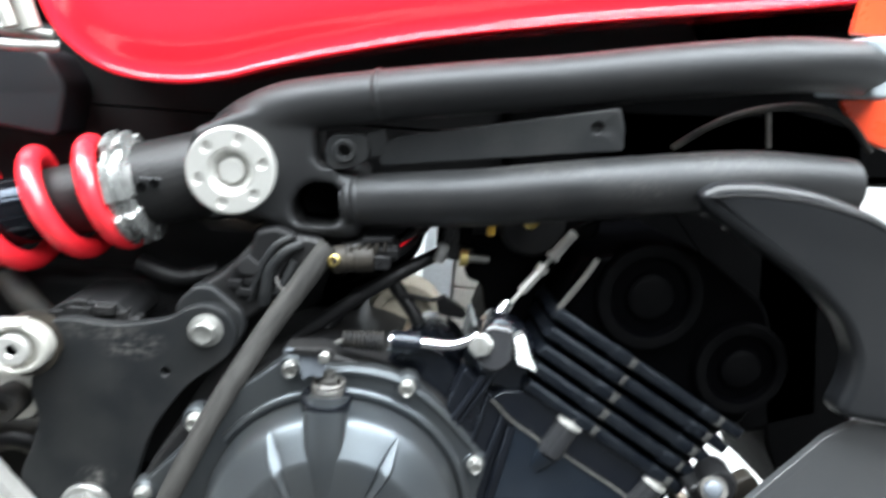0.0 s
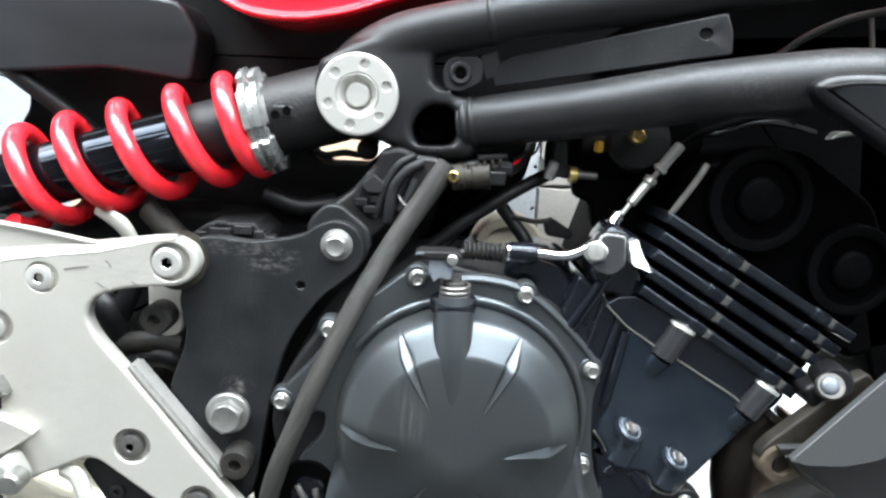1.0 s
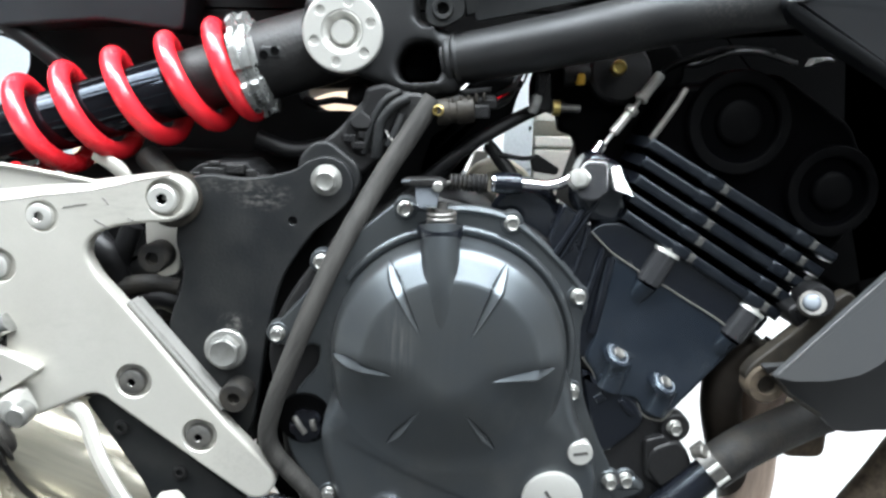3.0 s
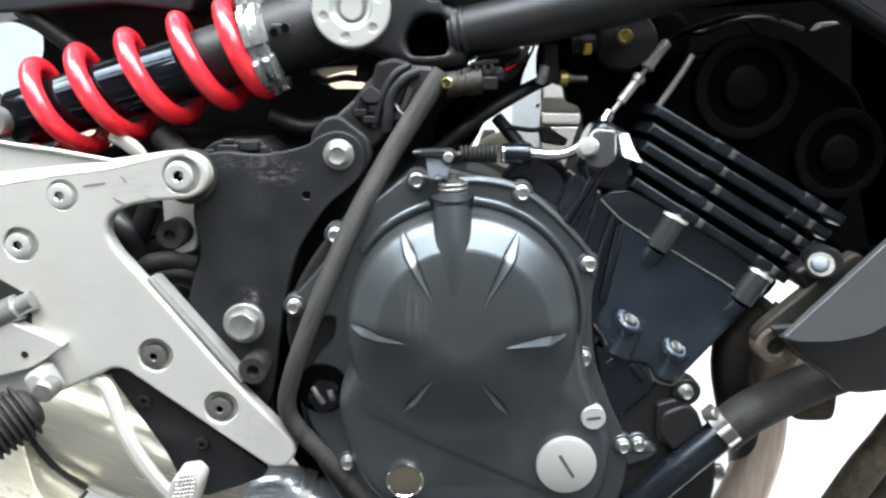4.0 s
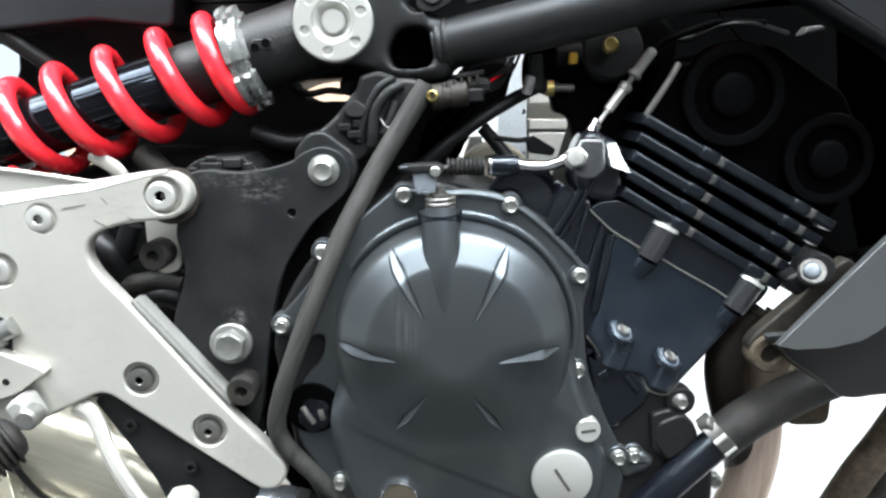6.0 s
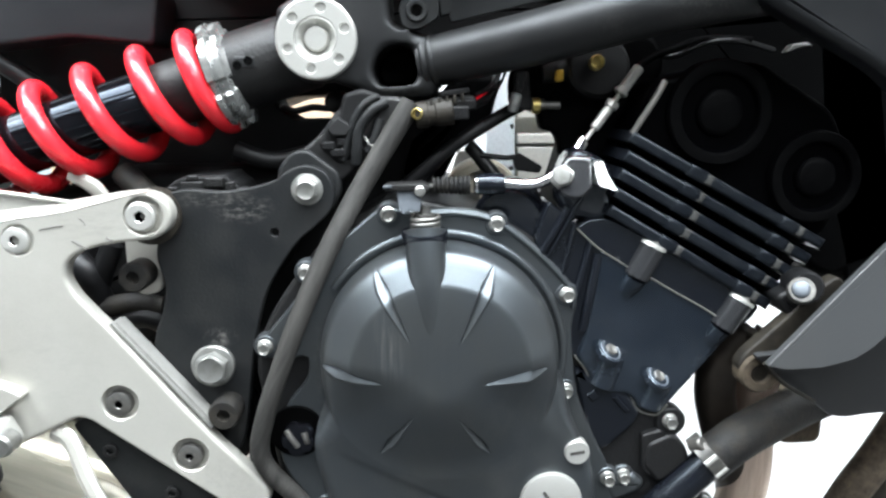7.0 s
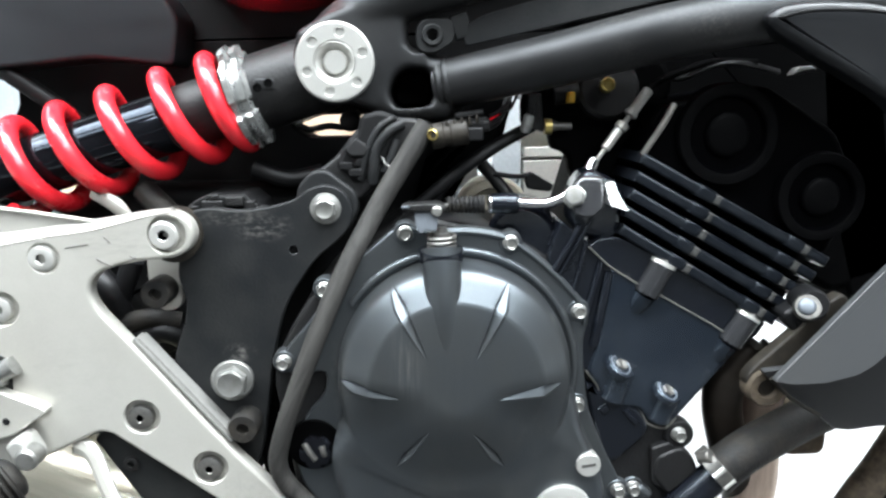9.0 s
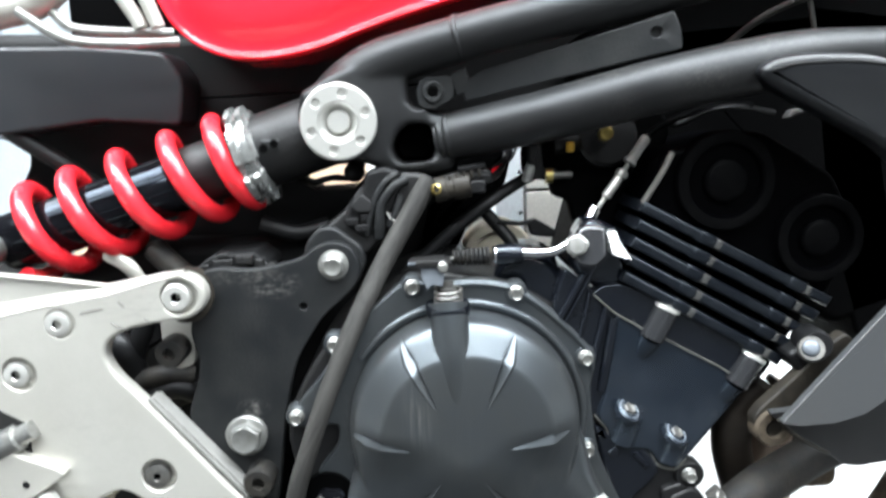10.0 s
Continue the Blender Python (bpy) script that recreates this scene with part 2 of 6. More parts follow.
M = dict(
    frame=material("black_satin_paint", (0.0085, 0.0085, 0.0088), 0.46, second=(0.014, 0.0135, 0.013), grain=500, bump=0.06, amount=0.5, spec=0.36, sheen=(0.94, 0.97, 1.0), scuffs=(((0.1842, 0.4400, 0.5562), (0.035, 0.06, 0.022), (420, 220, 420), 0.18), ((0.1268, 0.4500, 0.5376), (0.02, 0.06, 0.015), (420, 220, 480), 0.15), ((0.1173, 0.4700, 0.5650), (0.12, 0.06, 0.010), (260, 300, 500), 0.28), ((-0.0300, 0.5110, 0.4955), (0.020, 0.03, 0.006), (300, 300, 500), 0.45), ((0.2394, 0.4400, 0.5791), (0.06, 0.06, 0.012), (260, 300, 500), 0.28))),
    plate=material("dusty_black_steel", (0.0074, 0.0082, 0.0090), 0.50, second=(0.0215, 0.0215, 0.0205), grain=420, stains=26, amount=0.5, bump=0.12, spec=0.25, scuffs=(((-0.1556, 0.4880, 0.4095), (0.028, 0.05, 0.016), (110, 90, 230), 0.62), ((-0.1800, 0.4880, 0.3026), (0.016, 0.05, 0.009), (160, 90, 160), 0.7), ((-0.1829, 0.4880, 0.4163), (0.03, 0.05, 0.008), (130, 90, 300), 0.4))),
    cover=material("charcoal_engine_paint", (0.0192, 0.0210, 0.0230), 0.37, spec=1.0, sheen=(0.81, 0.92, 1.0), second=(0.0255, 0.0242, 0.0205), grain=700, stains=14, amount=0.5, bump=0.04, rough_var=0.06, scuffs=(((-0.0405, 0.4300, 0.3125), (0.014, 0.05, 0.040), (420, 90, 22), 0.5), ((-0.0983, 0.4500, 0.2821), (0.008, 0.05, 0.045), (200, 90, 120), 0.7), ((-0.0963, 0.4600, 0.2337), (0.012, 0.05, 0.03), (200, 90, 150), 0.22), ((0.0100, 0.4500, 0.1900), (0.12, 0.10, 0.080), (26, 26, 16), 0.17), ((-0.0300, 0.4350, 0.3000), (0.075, 0.08, 0.08), (300, 60, 12), 0.05), ((0.0600, 0.4450, 0.2400), (0.05, 0.08, 0.05), (90, 60, 45), 0.10)), scuff_colour=(0.16, 0.155, 0.145)),
    gloss=material("gloss_black_engine_paint", (0.0034, 0.0042, 0.0066), 0.25, second=(0.008, 0.0085, 0.010), grain=400, stains=30, bump=0.05, spec=0.4, rough_var=0.09, coat=0.22, sheen=(0.8, 0.9, 1.0)),
    cast=material("rough_black_casting", (0.0055, 0.0055, 0.006), 0.48, second=(0.013, 0.0122, 0.011), grain=350, bump=0.25, amount=0.5, spec=0.35),
    silver=material("silver_painted_alloy", (0.45, 0.437, 0.397), 0.34, metal=0.4, second=(0.34, 0.322, 0.282), grain=900, stains=7, bump=0.02, amount=0.5, speckle=0.12, scuffs=(((-0.2558, 0.4660, 0.4004), (0.05, 0.05, 0.02), (60, 90, 260), 0.45), ((-0.3148, 0.4660, 0.2901), (0.06, 0.05, 0.05), (45, 90, 90), 0.18), ((-0.1757, 0.4660, 0.1891), (0.04, 0.05, 0.03), (150, 90, 150), 0.3)), scuff_colour=(0.20, 0.19, 0.17)),
    raw=material("raw_cast_alloy", (0.27, 0.265, 0.25), 0.5, metal=0.4, second=(0.19, 0.185, 0.17), grain=600, stains=50, bump=0.08),
    alloy=material("machined_alloy", (0.54, 0.535, 0.505), 0.33, metal=0.6, second=(0.44, 0.425, 0.395), grain=700, bump=0.03, speckle=0.15),
    zinc=material("zinc_plated_steel", (0.33, 0.33, 0.315), 0.36, metal=0.75, second=(0.16, 0.155, 0.14), grain=260, stains=60, bump=0.12, amount=0.7),
    chrome=material("chromed_steel", (0.85, 0.85, 0.86), 0.12, metal=1.0, grain=200, bump=0.02, rough_var=0.05),
    dark_steel=material("blackened_steel", (0.10, 0.098, 0.094), 0.38, metal=0.6, second=(0.24, 0.22, 0.19), grain=400, stains=80, bump=0.1),
    red=material("red_powder_coat", (0.78, 0.022, 0.034), 0.26, second=(0.68, 0.018, 0.028), grain=900, bump=0.02, coat=0.4),
    tank=material("red_lacquer", (0.80, 0.014, 0.028), 0.12, second=(0.70, 0.010, 0.02), grain=900, stains=5, bump=0.01, coat=0.45, rough_var=0.04),
    plastic=material("black_textured_plastic", (0.0042, 0.0042, 0.0046), 0.55, second=(0.010, 0.0098, 0.0095), grain=900, bump=0.15, spec=0.2),
    shroud=material("grey_black_moulded_plastic", (0.0065, 0.0072, 0.0085), 0.38, second=(0.012, 0.012, 0.012), grain=1200, stains=8, bump=0.06, spec=0.38),
    horn=material("titanium_grey_plastic", (0.045, 0.047, 0.049), 0.42, metal=0.2, second=(0.058, 0.056, 0.053), grain=1400, stains=7, bump=0.04),
    rubber=material("grey_black_rubber", (0.046, 0.044, 0.041), 0.66, second=(0.015, 0.0145, 0.014), grain=420, stains=90, bump=0.3, streak=(1.0, 1.0, 0.12), turn=0.46, spec=0.2, amount=0.8, speckle=0.7),
    hose=material("black_rubber_hose", (0.0095, 0.0095, 0.0098), 0.6, second=(0.034, 0.029, 0.022), grain=420, stains=46, bump=0.35, spec=0.22, amount=0.6, speckle=0.7),
    exhaust=material("heat_stained_steel", (0.60, 0.565, 0.465), 0.28, metal=0.55, second=(0.28, 0.24, 0.16), grain=220, stains=34, amount=0.8, bump=0.08, streak=(0.05, 1, 1), turn=0.414, speckle=0.5),
    link=material("polished_link_pipe_steel", (0.62, 0.66, 0.72), 0.22, metal=0.75, second=(0.40, 0.41, 0.42), grain=200, stains=20, bump=0.05, amount=0.6),
    header=material("dark_header_steel", (0.040, 0.032, 0.026), 0.34, metal=0.6, second=(0.014, 0.012, 0.010), grain=150, stains=16, amount=0.9, bump=0.06),
    bronze=material("pale_bronzed_steel", (0.70, 0.56, 0.46), 0.34, metal=0.5, second=(0.30, 0.20, 0.14), grain=220, stains=44, amount=0.9, bump=0.06, streak=(1, 1, 0.12), turn=0.05),
    collar=material("bright_zinc_collar", (0.50, 0.51, 0.50), 0.28, metal=0.75, second=(0.20, 0.20, 0.185), grain=200, stains=70, bump=0.12, amount=0.7),
    fin=material("blue_black_fin_paint", (0.0022, 0.0030, 0.0050), 0.34, second=(0.0085, 0.0098, 0.0120), grain=600, stains=70, bump=0.10, spec=0.32, coat=0.05, amount=0.75, rough_var=0.10, sheen=(0.80, 0.91, 1.0)),
    boss=material("dark_gloss_boss_paint", (0.030, 0.031, 0.034), 0.2, metal=0.45, second=(0.045, 0.045, 0.046), grain=500, stains=30, bump=0.05, spec=0.9, coat=0.3),
    # dusty head black, lowered so the shadow over the head is in the colour
    headgrey=material("dusty_shade_black_paint", (0.0010, 0.0010, 0.0012), 0.5, second=(0.0020, 0.0020, 0.0020), grain=300, stains=60, bump=0.15, spec=0.03, amount=0.8),
    mud=material("dried_mud_on_steel", (0.085, 0.066, 0.047), 0.75, second=(0.026, 0.021, 0.016), grain=260, stains=90, bump=0.3, amount=0.9, spec=0.2),
    # paler than the fins, so the light on their tips is in the colour
    tip=material("lit_fin_tip", (0.075, 0.075, 0.072), 0.30, metal=0.4, second=(0.04, 0.039, 0.037), grain=300, stains=120, bump=0.1, amount=0.8),
    keel=material("dark_grey_moulded_plastic", (0.024, 0.025, 0.026), 0.42, second=(0.034, 0.033, 0.031), grain=1200, stains=8, bump=0.06, spec=0.4),
    dirty=material("dirty_brown_bracket", (0.0095, 0.0078, 0.006), 0.6, second=(0.034, 0.028, 0.020), grain=220, stains=50, bump=0.25, amount=0.8, spec=0.3),
    yellow=material("yellow_connector_plastic", (0.62, 0.36, 0.03), 0.45),
    brass=material("yellow_chromate_brass", (0.42, 0.33, 0.12), 0.35, metal=0.9),
    blue_grey=material("blue_grey_painted_lever", (0.16, 0.19, 0.23), 0.45, metal=0.5, grain=400, bump=0.1),
    wall=material("white_wall_paint", (0.80, 0.80, 0.78), 0.7, second=(0.70, 0.70, 0.68), grain=120, stains=1.2, bump=0.05),
    floor=material("pale_floor_tile", (0.55, 0.55, 0.54), 0.4, second=(0.48, 0.475, 0.46), grain=90, stains=2.0, bump=0.03),
    piano=material("polished_black_tube", (0.004, 0.004, 0.005), 0.10, grain=300, bump=0.0, rough_var=0.03, spec=0.3, sheen=(0.7, 0.82, 1.0)),
    bare=material("bare_worn_alloy", (0.17, 0.165, 0.15), 0.5, metal=0.4, second=(0.10, 0.095, 0.085), grain=300, bump=0.1),
    rail=material("dull_grey_plastic", (0.015, 0.0165, 0.0195), 0.42, second=(0.026, 0.026, 0.027), grain=900, stains=10, bump=0.08),
    # head paint far below real black: it carries the shadow of tube and shroud
    headblack=material("shade_black_head_paint", (0.0006, 0.0006, 0.0008), 0.42, second=(0.0011, 0.0011, 0.0011), grain=400, bump=0.05, spec=0.012),
    cream=material("cream_drawer_paint", (0.70, 0.685, 0.63), 0.5, second=(0.62, 0.605, 0.55), grain=200, stains=3, bump=0.03),
    post=material("pale_blue_grey_paint", (0.76, 0.82, 0.85), 0.5, second=(0.70, 0.75, 0.78), grain=200, stains=3, bump=0.03),
    # broad two-tone mottling paints blurred reflections; the scuffs are dust
    jacket=material("blue_black_reflection_paint", (0.0060, 0.0085, 0.0130), 0.22, second=(0.0175, 0.0215, 0.0280), grain=500, stains=16, amount=0.75, bump=0.03, spec=0.62, coat=0.22, rough_var=0.14, sheen=(0.70, 0.86, 1.0), scuffs=(((0.1500, 0.4745, 0.3000), (0.05, 0.05, 0.05), (60, 60, 60), 0.10), ((0.2100, 0.4745, 0.2900), (0.03, 0.05, 0.03), (240, 60, 90), 0.14)), scuff_colour=(0.10, 0.10, 0.095)),
    lever=material("grey_zinc_lever", (0.115, 0.13, 0.15), 0.42, metal=0.5, second=(0.07, 0.075, 0.08), grain=300, bump=0.12),
    # for unseen room sides: dark to limit bounce and reflections
    dark_wall=material("dark_unseen_wall_grey", (0.07, 0.07, 0.07), 0.8, second=(0.055, 0.055, 0.055), grain=120, stains=1.2, bump=0.05),
    orange=material("orange_lacquer", (0.80, 0.07, 0.02), 0.3, grain=600, coat=0.6),
    tan=material("tan_cast_cover", (0.42, 0.38, 0.30), 0.5, second=(0.3, 0.26, 0.2), grain=300, bump=0.1),
    cabinet=material("pale_grey_cabinet_paint", (0.30, 0.335, 0.355), 0.5, second=(0.26, 0.29, 0.305), grain=200, stains=3, bump=0.03),
    board=material("pale_plywood", (0.74, 0.54, 0.38), 0.6, second=(0.62, 0.42, 0.27), grain=60, stains=6, bump=0.05, streak=(1, 1, 0.1)),
    lens_glass=material("dark_oil_glass", (0.06, 0.05, 0.035), 0.08, grain=300, bump=0.0, coat=1.0),
    tyre=material("tyre_rubber", (0.022, 0.022, 0.022), 0.75, grain=300, bump=0.2, spec=0.3),
    # near-black on purpose: the shade of deep gaps is put into this colour
    inner=material("shade_black", (0.0009, 0.0009, 0.0010), 0.6, second=(0.0018, 0.0018, 0.0018), grain=900, bump=0.1, spec=0.02),
    wire=material("black_cable_sheath", (0.006, 0.006, 0.0065), 0.45, grain=300, bump=0.05, spec=0.3),
    dirt=material("dried_scuff", (0.24, 0.23, 0.21), 0.8, second=(0.12, 0.115, 0.11), grain=300, stains=90, bump=0.1),
)

# ---- shaping helpers ----


def part(name, bm, mat, parent=None, label="", sharp=38):
    bmesh.ops.recalc_face_normals(bm, faces=bm.faces[:])
    me = bpy.data.meshes.new(name)
    bm.to_mesh(me)
    bm.free()
    me.polygons.foreach_set("use_smooth", [True] * len(me.polygons))
    me.set_sharp_from_angle(angle=radians(sharp))
    me.materials.append(mat)
    ob = new(name, me)
    attach(ob, parent)
    if label:
        tagged(ob, label)
    return ob


def attach(ob, parent):
    """Parent without moving: parts are modelled in place."""
    if parent is not None:
        ob.parent = parent
        root = parent
        while root.parent:
            root = root.parent
        if parent is root:
            ob.matrix_parent_inverse = root.matrix_basis.inverted()
        else:
            ob.matrix_parent_inverse = parent.matrix_basis.inverted()


def place(name, me, loc, turn, parent, label=""):
    """An alike piece: its own object on shared mesh data."""
    ob = new(name, me)
    ob.matrix_basis = Matrix.Translation(loc) @ turn
    attach(ob, parent)
    if label:
        tagged(ob, label)
    return ob


def mesh_of(name, bm, mat, sharp=38):
    bmesh.ops.recalc_face_normals(bm, faces=bm.faces[:])
    me = bpy.data.meshes.new(name)
    bm.to_mesh(me)
    bm.free()
    me.polygons.foreach_set("use_smooth", [True] * len(me.polygons))
    me.set_sharp_from_angle(angle=radians(sharp))
    me.materials.append(mat)
    return me


def crom(pts, k=6, closed=False):
    """A Catmull-Rom curve through the points."""
    p = [Vector(q) for q in pts]
    n = len(p)
    out = []
    for i in range(n if closed else n - 1):
        a = p[(i - 1) % n] if closed or i > 0 else 2 * p[0] - p[1]
        b, c = p[i], p[(i + 1) % n]
        d = p[(i + 2) % n] if closed or i + 2 < n else 2 * p[-1] - p[-2]
        for j in range(k):
            t = j / k
            out.append(0.5 * ((2 * b) + (c - a) * t + (2 * a - 5 * b + 4 * c - d) * t * t + (3 * b - a - 3 * c + d) * t ** 3))
    if not closed:
        out.append(p[-1])
    return out


def round_corners(pts, r=0.004, k=4):
    """A closed outline with its corners rounded."""
    out, n = [], len(pts)
    for i in range(n):
        a, b, c = Vector(pts[i - 1]), Vector(pts[i]), Vector(pts[(i + 1) % n])
        u, v = a - b, c - b
        lim = min(r, u.length * 0.45, v.length * 0.45)
        s, e = b + u.normalized() * lim, b + v.normalized() * lim
        for j in range(k + 1):
            t = j / k
            out.append((1 - t) ** 2 * s + 2 * t * (1 - t) * b + t * t * e)
    return out


def area(pts):
    return sum(pts[i - 1][0] * pts[i][1] - pts[i][0] * pts[i - 1][1] for i in range(len(pts))) / 2


def inset(pts, d):
    n, out = len(pts), []
    s = 1 if area(pts) > 0 else -1
    for i in range(n):
        a, b, c = Vector(pts[i - 1]), Vector(pts[i]), Vector(pts[(i + 1) % n])
        u, v = (b - a), (c - b)
        if u.length < 1e-7 or v.length < 1e-7:
            w = u if u.length > v.length else v
            nn = Vector((-w.y, w.x)).normalized() * s
            out.append(b + nn * d)
            continue
        u.normalize(), v.normalize()
        n1, n2 = Vector((-u.y, u.x)) * s, Vector((-v.y, v.x)) * s
        m = n1 + n2
        m = n1 if m.length < 1e-4 else m.normalized()
        out.append(b + m * d / max(0.5, m.dot(n1)))
    return out


def prism(pts, y0, y1, bev=0.0015, steps=3, bm=None, holes=()):
    """An outline in the side view (x, z), from its near face y0 to its far face y1, with a rounded near edge. y0 and y1
    may be functions of x and z. holes: rows of ((x, z), radius, depth), sunk into the near face."""
    bm = bm or bmesh.new()
    f0 = y0 if callable(y0) else (lambda x, z: y0)
    f1 = y1 if callable(y1) else (lambda x, z: y1)
    rings = [[bm.verts.new((p[0], f1(*p), p[1])) for p in pts]]
    for j in range(steps + 1):
        a = math.pi / 2 * j / steps
        off, dy = bev * (1 - math.cos(a)), bev * (1 - math.sin(a))
        rings.append([bm.verts.new((p[0], f0(*p) + dy, p[1])) for p in (inset(pts, off) if off else pts)])
    rings.append([bm.verts.new((p[0], f0(*p), p[1])) for p in inset(pts, bev + 0.0004)])
    n = len(pts)
    for r0, r1 in zip(rings, rings[1:]):
        for i in range(n):
            bm.faces.new((r0[i - 1], r0[i], r1[i], r1[i - 1]))
    bm.faces.new(list(reversed(rings[0])))
    if not holes:
        bm.faces.new(rings[-1])
        return bm
    edges = [bm.edges.get((rings[-1][i - 1], rings[-1][i])) for i in range(n)]
    for c, r, depth in holes:
        lip = [bm.verts.new((p[0], f0(*p), p[1])) for p in circle(c, r + 0.0006, 32)]
        walls = [lip] + [[bm.verts.new((p[0], f0(*p) + d, p[1])) for p in circle(c, rr, 32)] for rr, d in ((r, 0.0006), (r * 0.97, depth))]
        for r0, r1 in zip(walls, walls[1:]):
            for i in range(32):
                bm.faces.new((r0[i - 1], r0[i], r1[i], r1[i - 1]))
        bm.faces.new(walls[-1])
        edges += [bm.edges.get((lip[i - 1], lip[i])) for i in range(32)]
    bmesh.ops.triangle_fill(bm, use_beauty=True, use_dissolve=False, edges=edges)
    return bm


def ring_prism(outer, inner, y0, y1, floor_y, bev=0.0015, round_out=0.004):
    """A body with a pocket: outer and inner outlines have the same count."""
    bm = bmesh.new()
    n = len(outer)
    rows = [[(p, y1) for p in outer]]
    for j in range(5):
        a = math.pi / 2 * j / 4
        rows.append([(p, y0 + round_out * (1 - math.sin(a))) for p in inset(outer, round_out * (1 - math.cos(a)))])
    rows += [[(p, y0) for p in inset(inner, -bev)], [(p, y0 + bev * 0.3) for p in inset(inner, -bev * 0.3)], [(p, y0 + bev) for p in inner],
             [(p, floor_y) for p in inset(inner, 0.003)]]
    rings = [[bm.verts.new((p[0], y, p[1])) for p, y in row] for row in rows]
    for r0, r1 in zip(rings, rings[1:]):
        for i in range(n):
            bm.faces.new((r0[i - 1], r0[i], r1[i], r1[i - 1]))
    bm.faces.new(rings[-1])
    bm.faces.new(list(reversed(rings[0])))
    return bm


def tube(pts, r, seg=14, k=6, bm=None, caps=True, straight=False, flat=1.0, flute=0.0):
    """A pipe along a curve; r is one radius or one for each point."""
    bm = bm or bmesh.new()
    line = [Vector(p) for p in pts] if straight else crom(pts, k)
    rs = [r] * len(line) if not isinstance(r, (list, tuple)) else [
        float(np.interp(i / (len(line) - 1) * (len(r) - 1), range(len(r)), r)) for i in range(len(line))]
    t0 = (line[1] - line[0]).normalized()
    side = t0.cross(Vector((0, 1, 0)))
    side = side.normalized() if side.length > 1e-3 else Vector((1, 0, 0))
    rings = []
    for i, p in enumerate(line):
        t = (line[min(i + 1, len(line) - 1)] - line[max(i - 1, 0)]).normalized()
        side = (side - t * side.dot(t)).normalized()
        up = t.cross(side)
        rings.append([bm.verts.new(p + rs[i] * (1 - flute * (j % 2)) * (math.cos(2 * math.pi * j / seg) * side + flat * math.sin(2 * math.pi * j / seg) * up))
                      for j in range(seg)])
    for r0, r1 in zip(rings, rings[1:]):
        for j in range(seg):
            bm.faces.new((r0[j - 1], r0[j], r1[j], r1[j - 1]))
    if caps:
        bm.faces.new(rings[0]), bm.faces.new(rings[-1])
    return bm


def lathe(profile, origin=(0, 0, 0), axis=(0, -1, 0), seg=32, bm=None, wobble=None, caps=True):
    """Rows of (distance along the axis, radius), turned about it."""
    bm = bm or bmesh.new()
    ax = Vector(axis).normalized()
    u = ax.orthogonal().normalized()
    v = ax.cross(u)
    o = Vector(origin)
    rings = []
    for d, r in profile:
        if r <= 1e-6:
            rings.append([bm.verts.new(o + ax * d)])
        else:
            rings.append([bm.verts.new(o + ax * d + (r * (wobble(a, d) if wobble else 1)) * (math.cos(a) * u + math.sin(a) * v))
                          for a in (2 * math.pi * j / seg for j in range(seg))])
    for r0, r1 in zip(rings, rings[1:]):
        if len(r0) == 1 and len(r1) == 1:
            continue
        for j in range(seg):
            if len(r0) == 1:
                bm.faces.new((r0[0], r1[j], r1[j - 1]))
            elif len(r1) == 1:
                bm.faces.new((r0[j - 1], r0[j], r1[0]))
            else:
                bm.faces.new((r0[j - 1], r0[j], r1[j], r1[j - 1]))
    for rg in (rings[0], rings[-1]):
        if caps and len(rg) > 2:
            bm.faces.new(rg)
    return bm


def slab(p, q, w, y0, y1, bev=0.0012, bm=None, steps=2):
    """A bar in the side view from p to q, w wide."""
    p, q = Vector(p), Vector(q)
    d = (q - p).normalized()
    n = Vector((-d.y, d.x)) * w / 2
    return prism([p - n, q - n, q + n, p + n], y0, y1, bev, steps, bm)


def rounded_box(lo, hi, r=0.01, bm=None):
    x0, y0, z0 = lo
    x1, y1, z1 = hi
    return prism(round_corners([(x0, z0), (x1, z0), (x1, z1), (x0, z1)], r), y0, y1, r * 0.7, 3, bm)


def circle(c, r, n=24):
    return [Vector((c[0] + r * math.cos(2 * math.pi * i / n), c[1] + r * math.sin(2 * math.pi * i / n))) for i in range(n)]


# ---- fasteners, built once each ----


def hex_bolt_mesh(name, flange, hexr, height, mat, dish=True):
    bm = lathe([(-0.004, flange * 0.98), (0.0006, flange), (0.0014, flange * 0.96), (0.0024, hexr * 1.04)], seg=28)
    a0 = 0.2
    rings = []
    for d, r in ((0.001, hexr), (height - 0.001, hexr), (height, hexr * 0.86), (height - (0.0008 if dish else 0), hexr * 0.62), (height - (0.001 if dish else 0), 0.0)):
        if r == 0:
            rings.append([bm.verts.new((0, -d, 0))])
        else:
            six = r < hexr * 0.9
            ring = []
            for j in range(24):
                a = a0 + 2 * math.pi * j / 24
                rr = r if six else r * math.cos(math.pi / 6) / math.cos((a - a0 + math.pi / 6) % (math.pi / 3) - math.pi / 6) * 1.1
                ring.append(bm.verts.new((rr * math.cos(a), -d, rr * math.sin(a))))
            rings.append(ring)
    for r0, r1 in zip(rings, rings[1:]):
        for j in range(24):
            if len(r1) == 1:
                bm.faces.new((r0[j - 1], r0[j], r1[0]))
            else:
                bm.faces.new((r0[j - 1], r0[j], r1[j], r1[j - 1]))
    return mesh_of(name, bm, mat, 30)


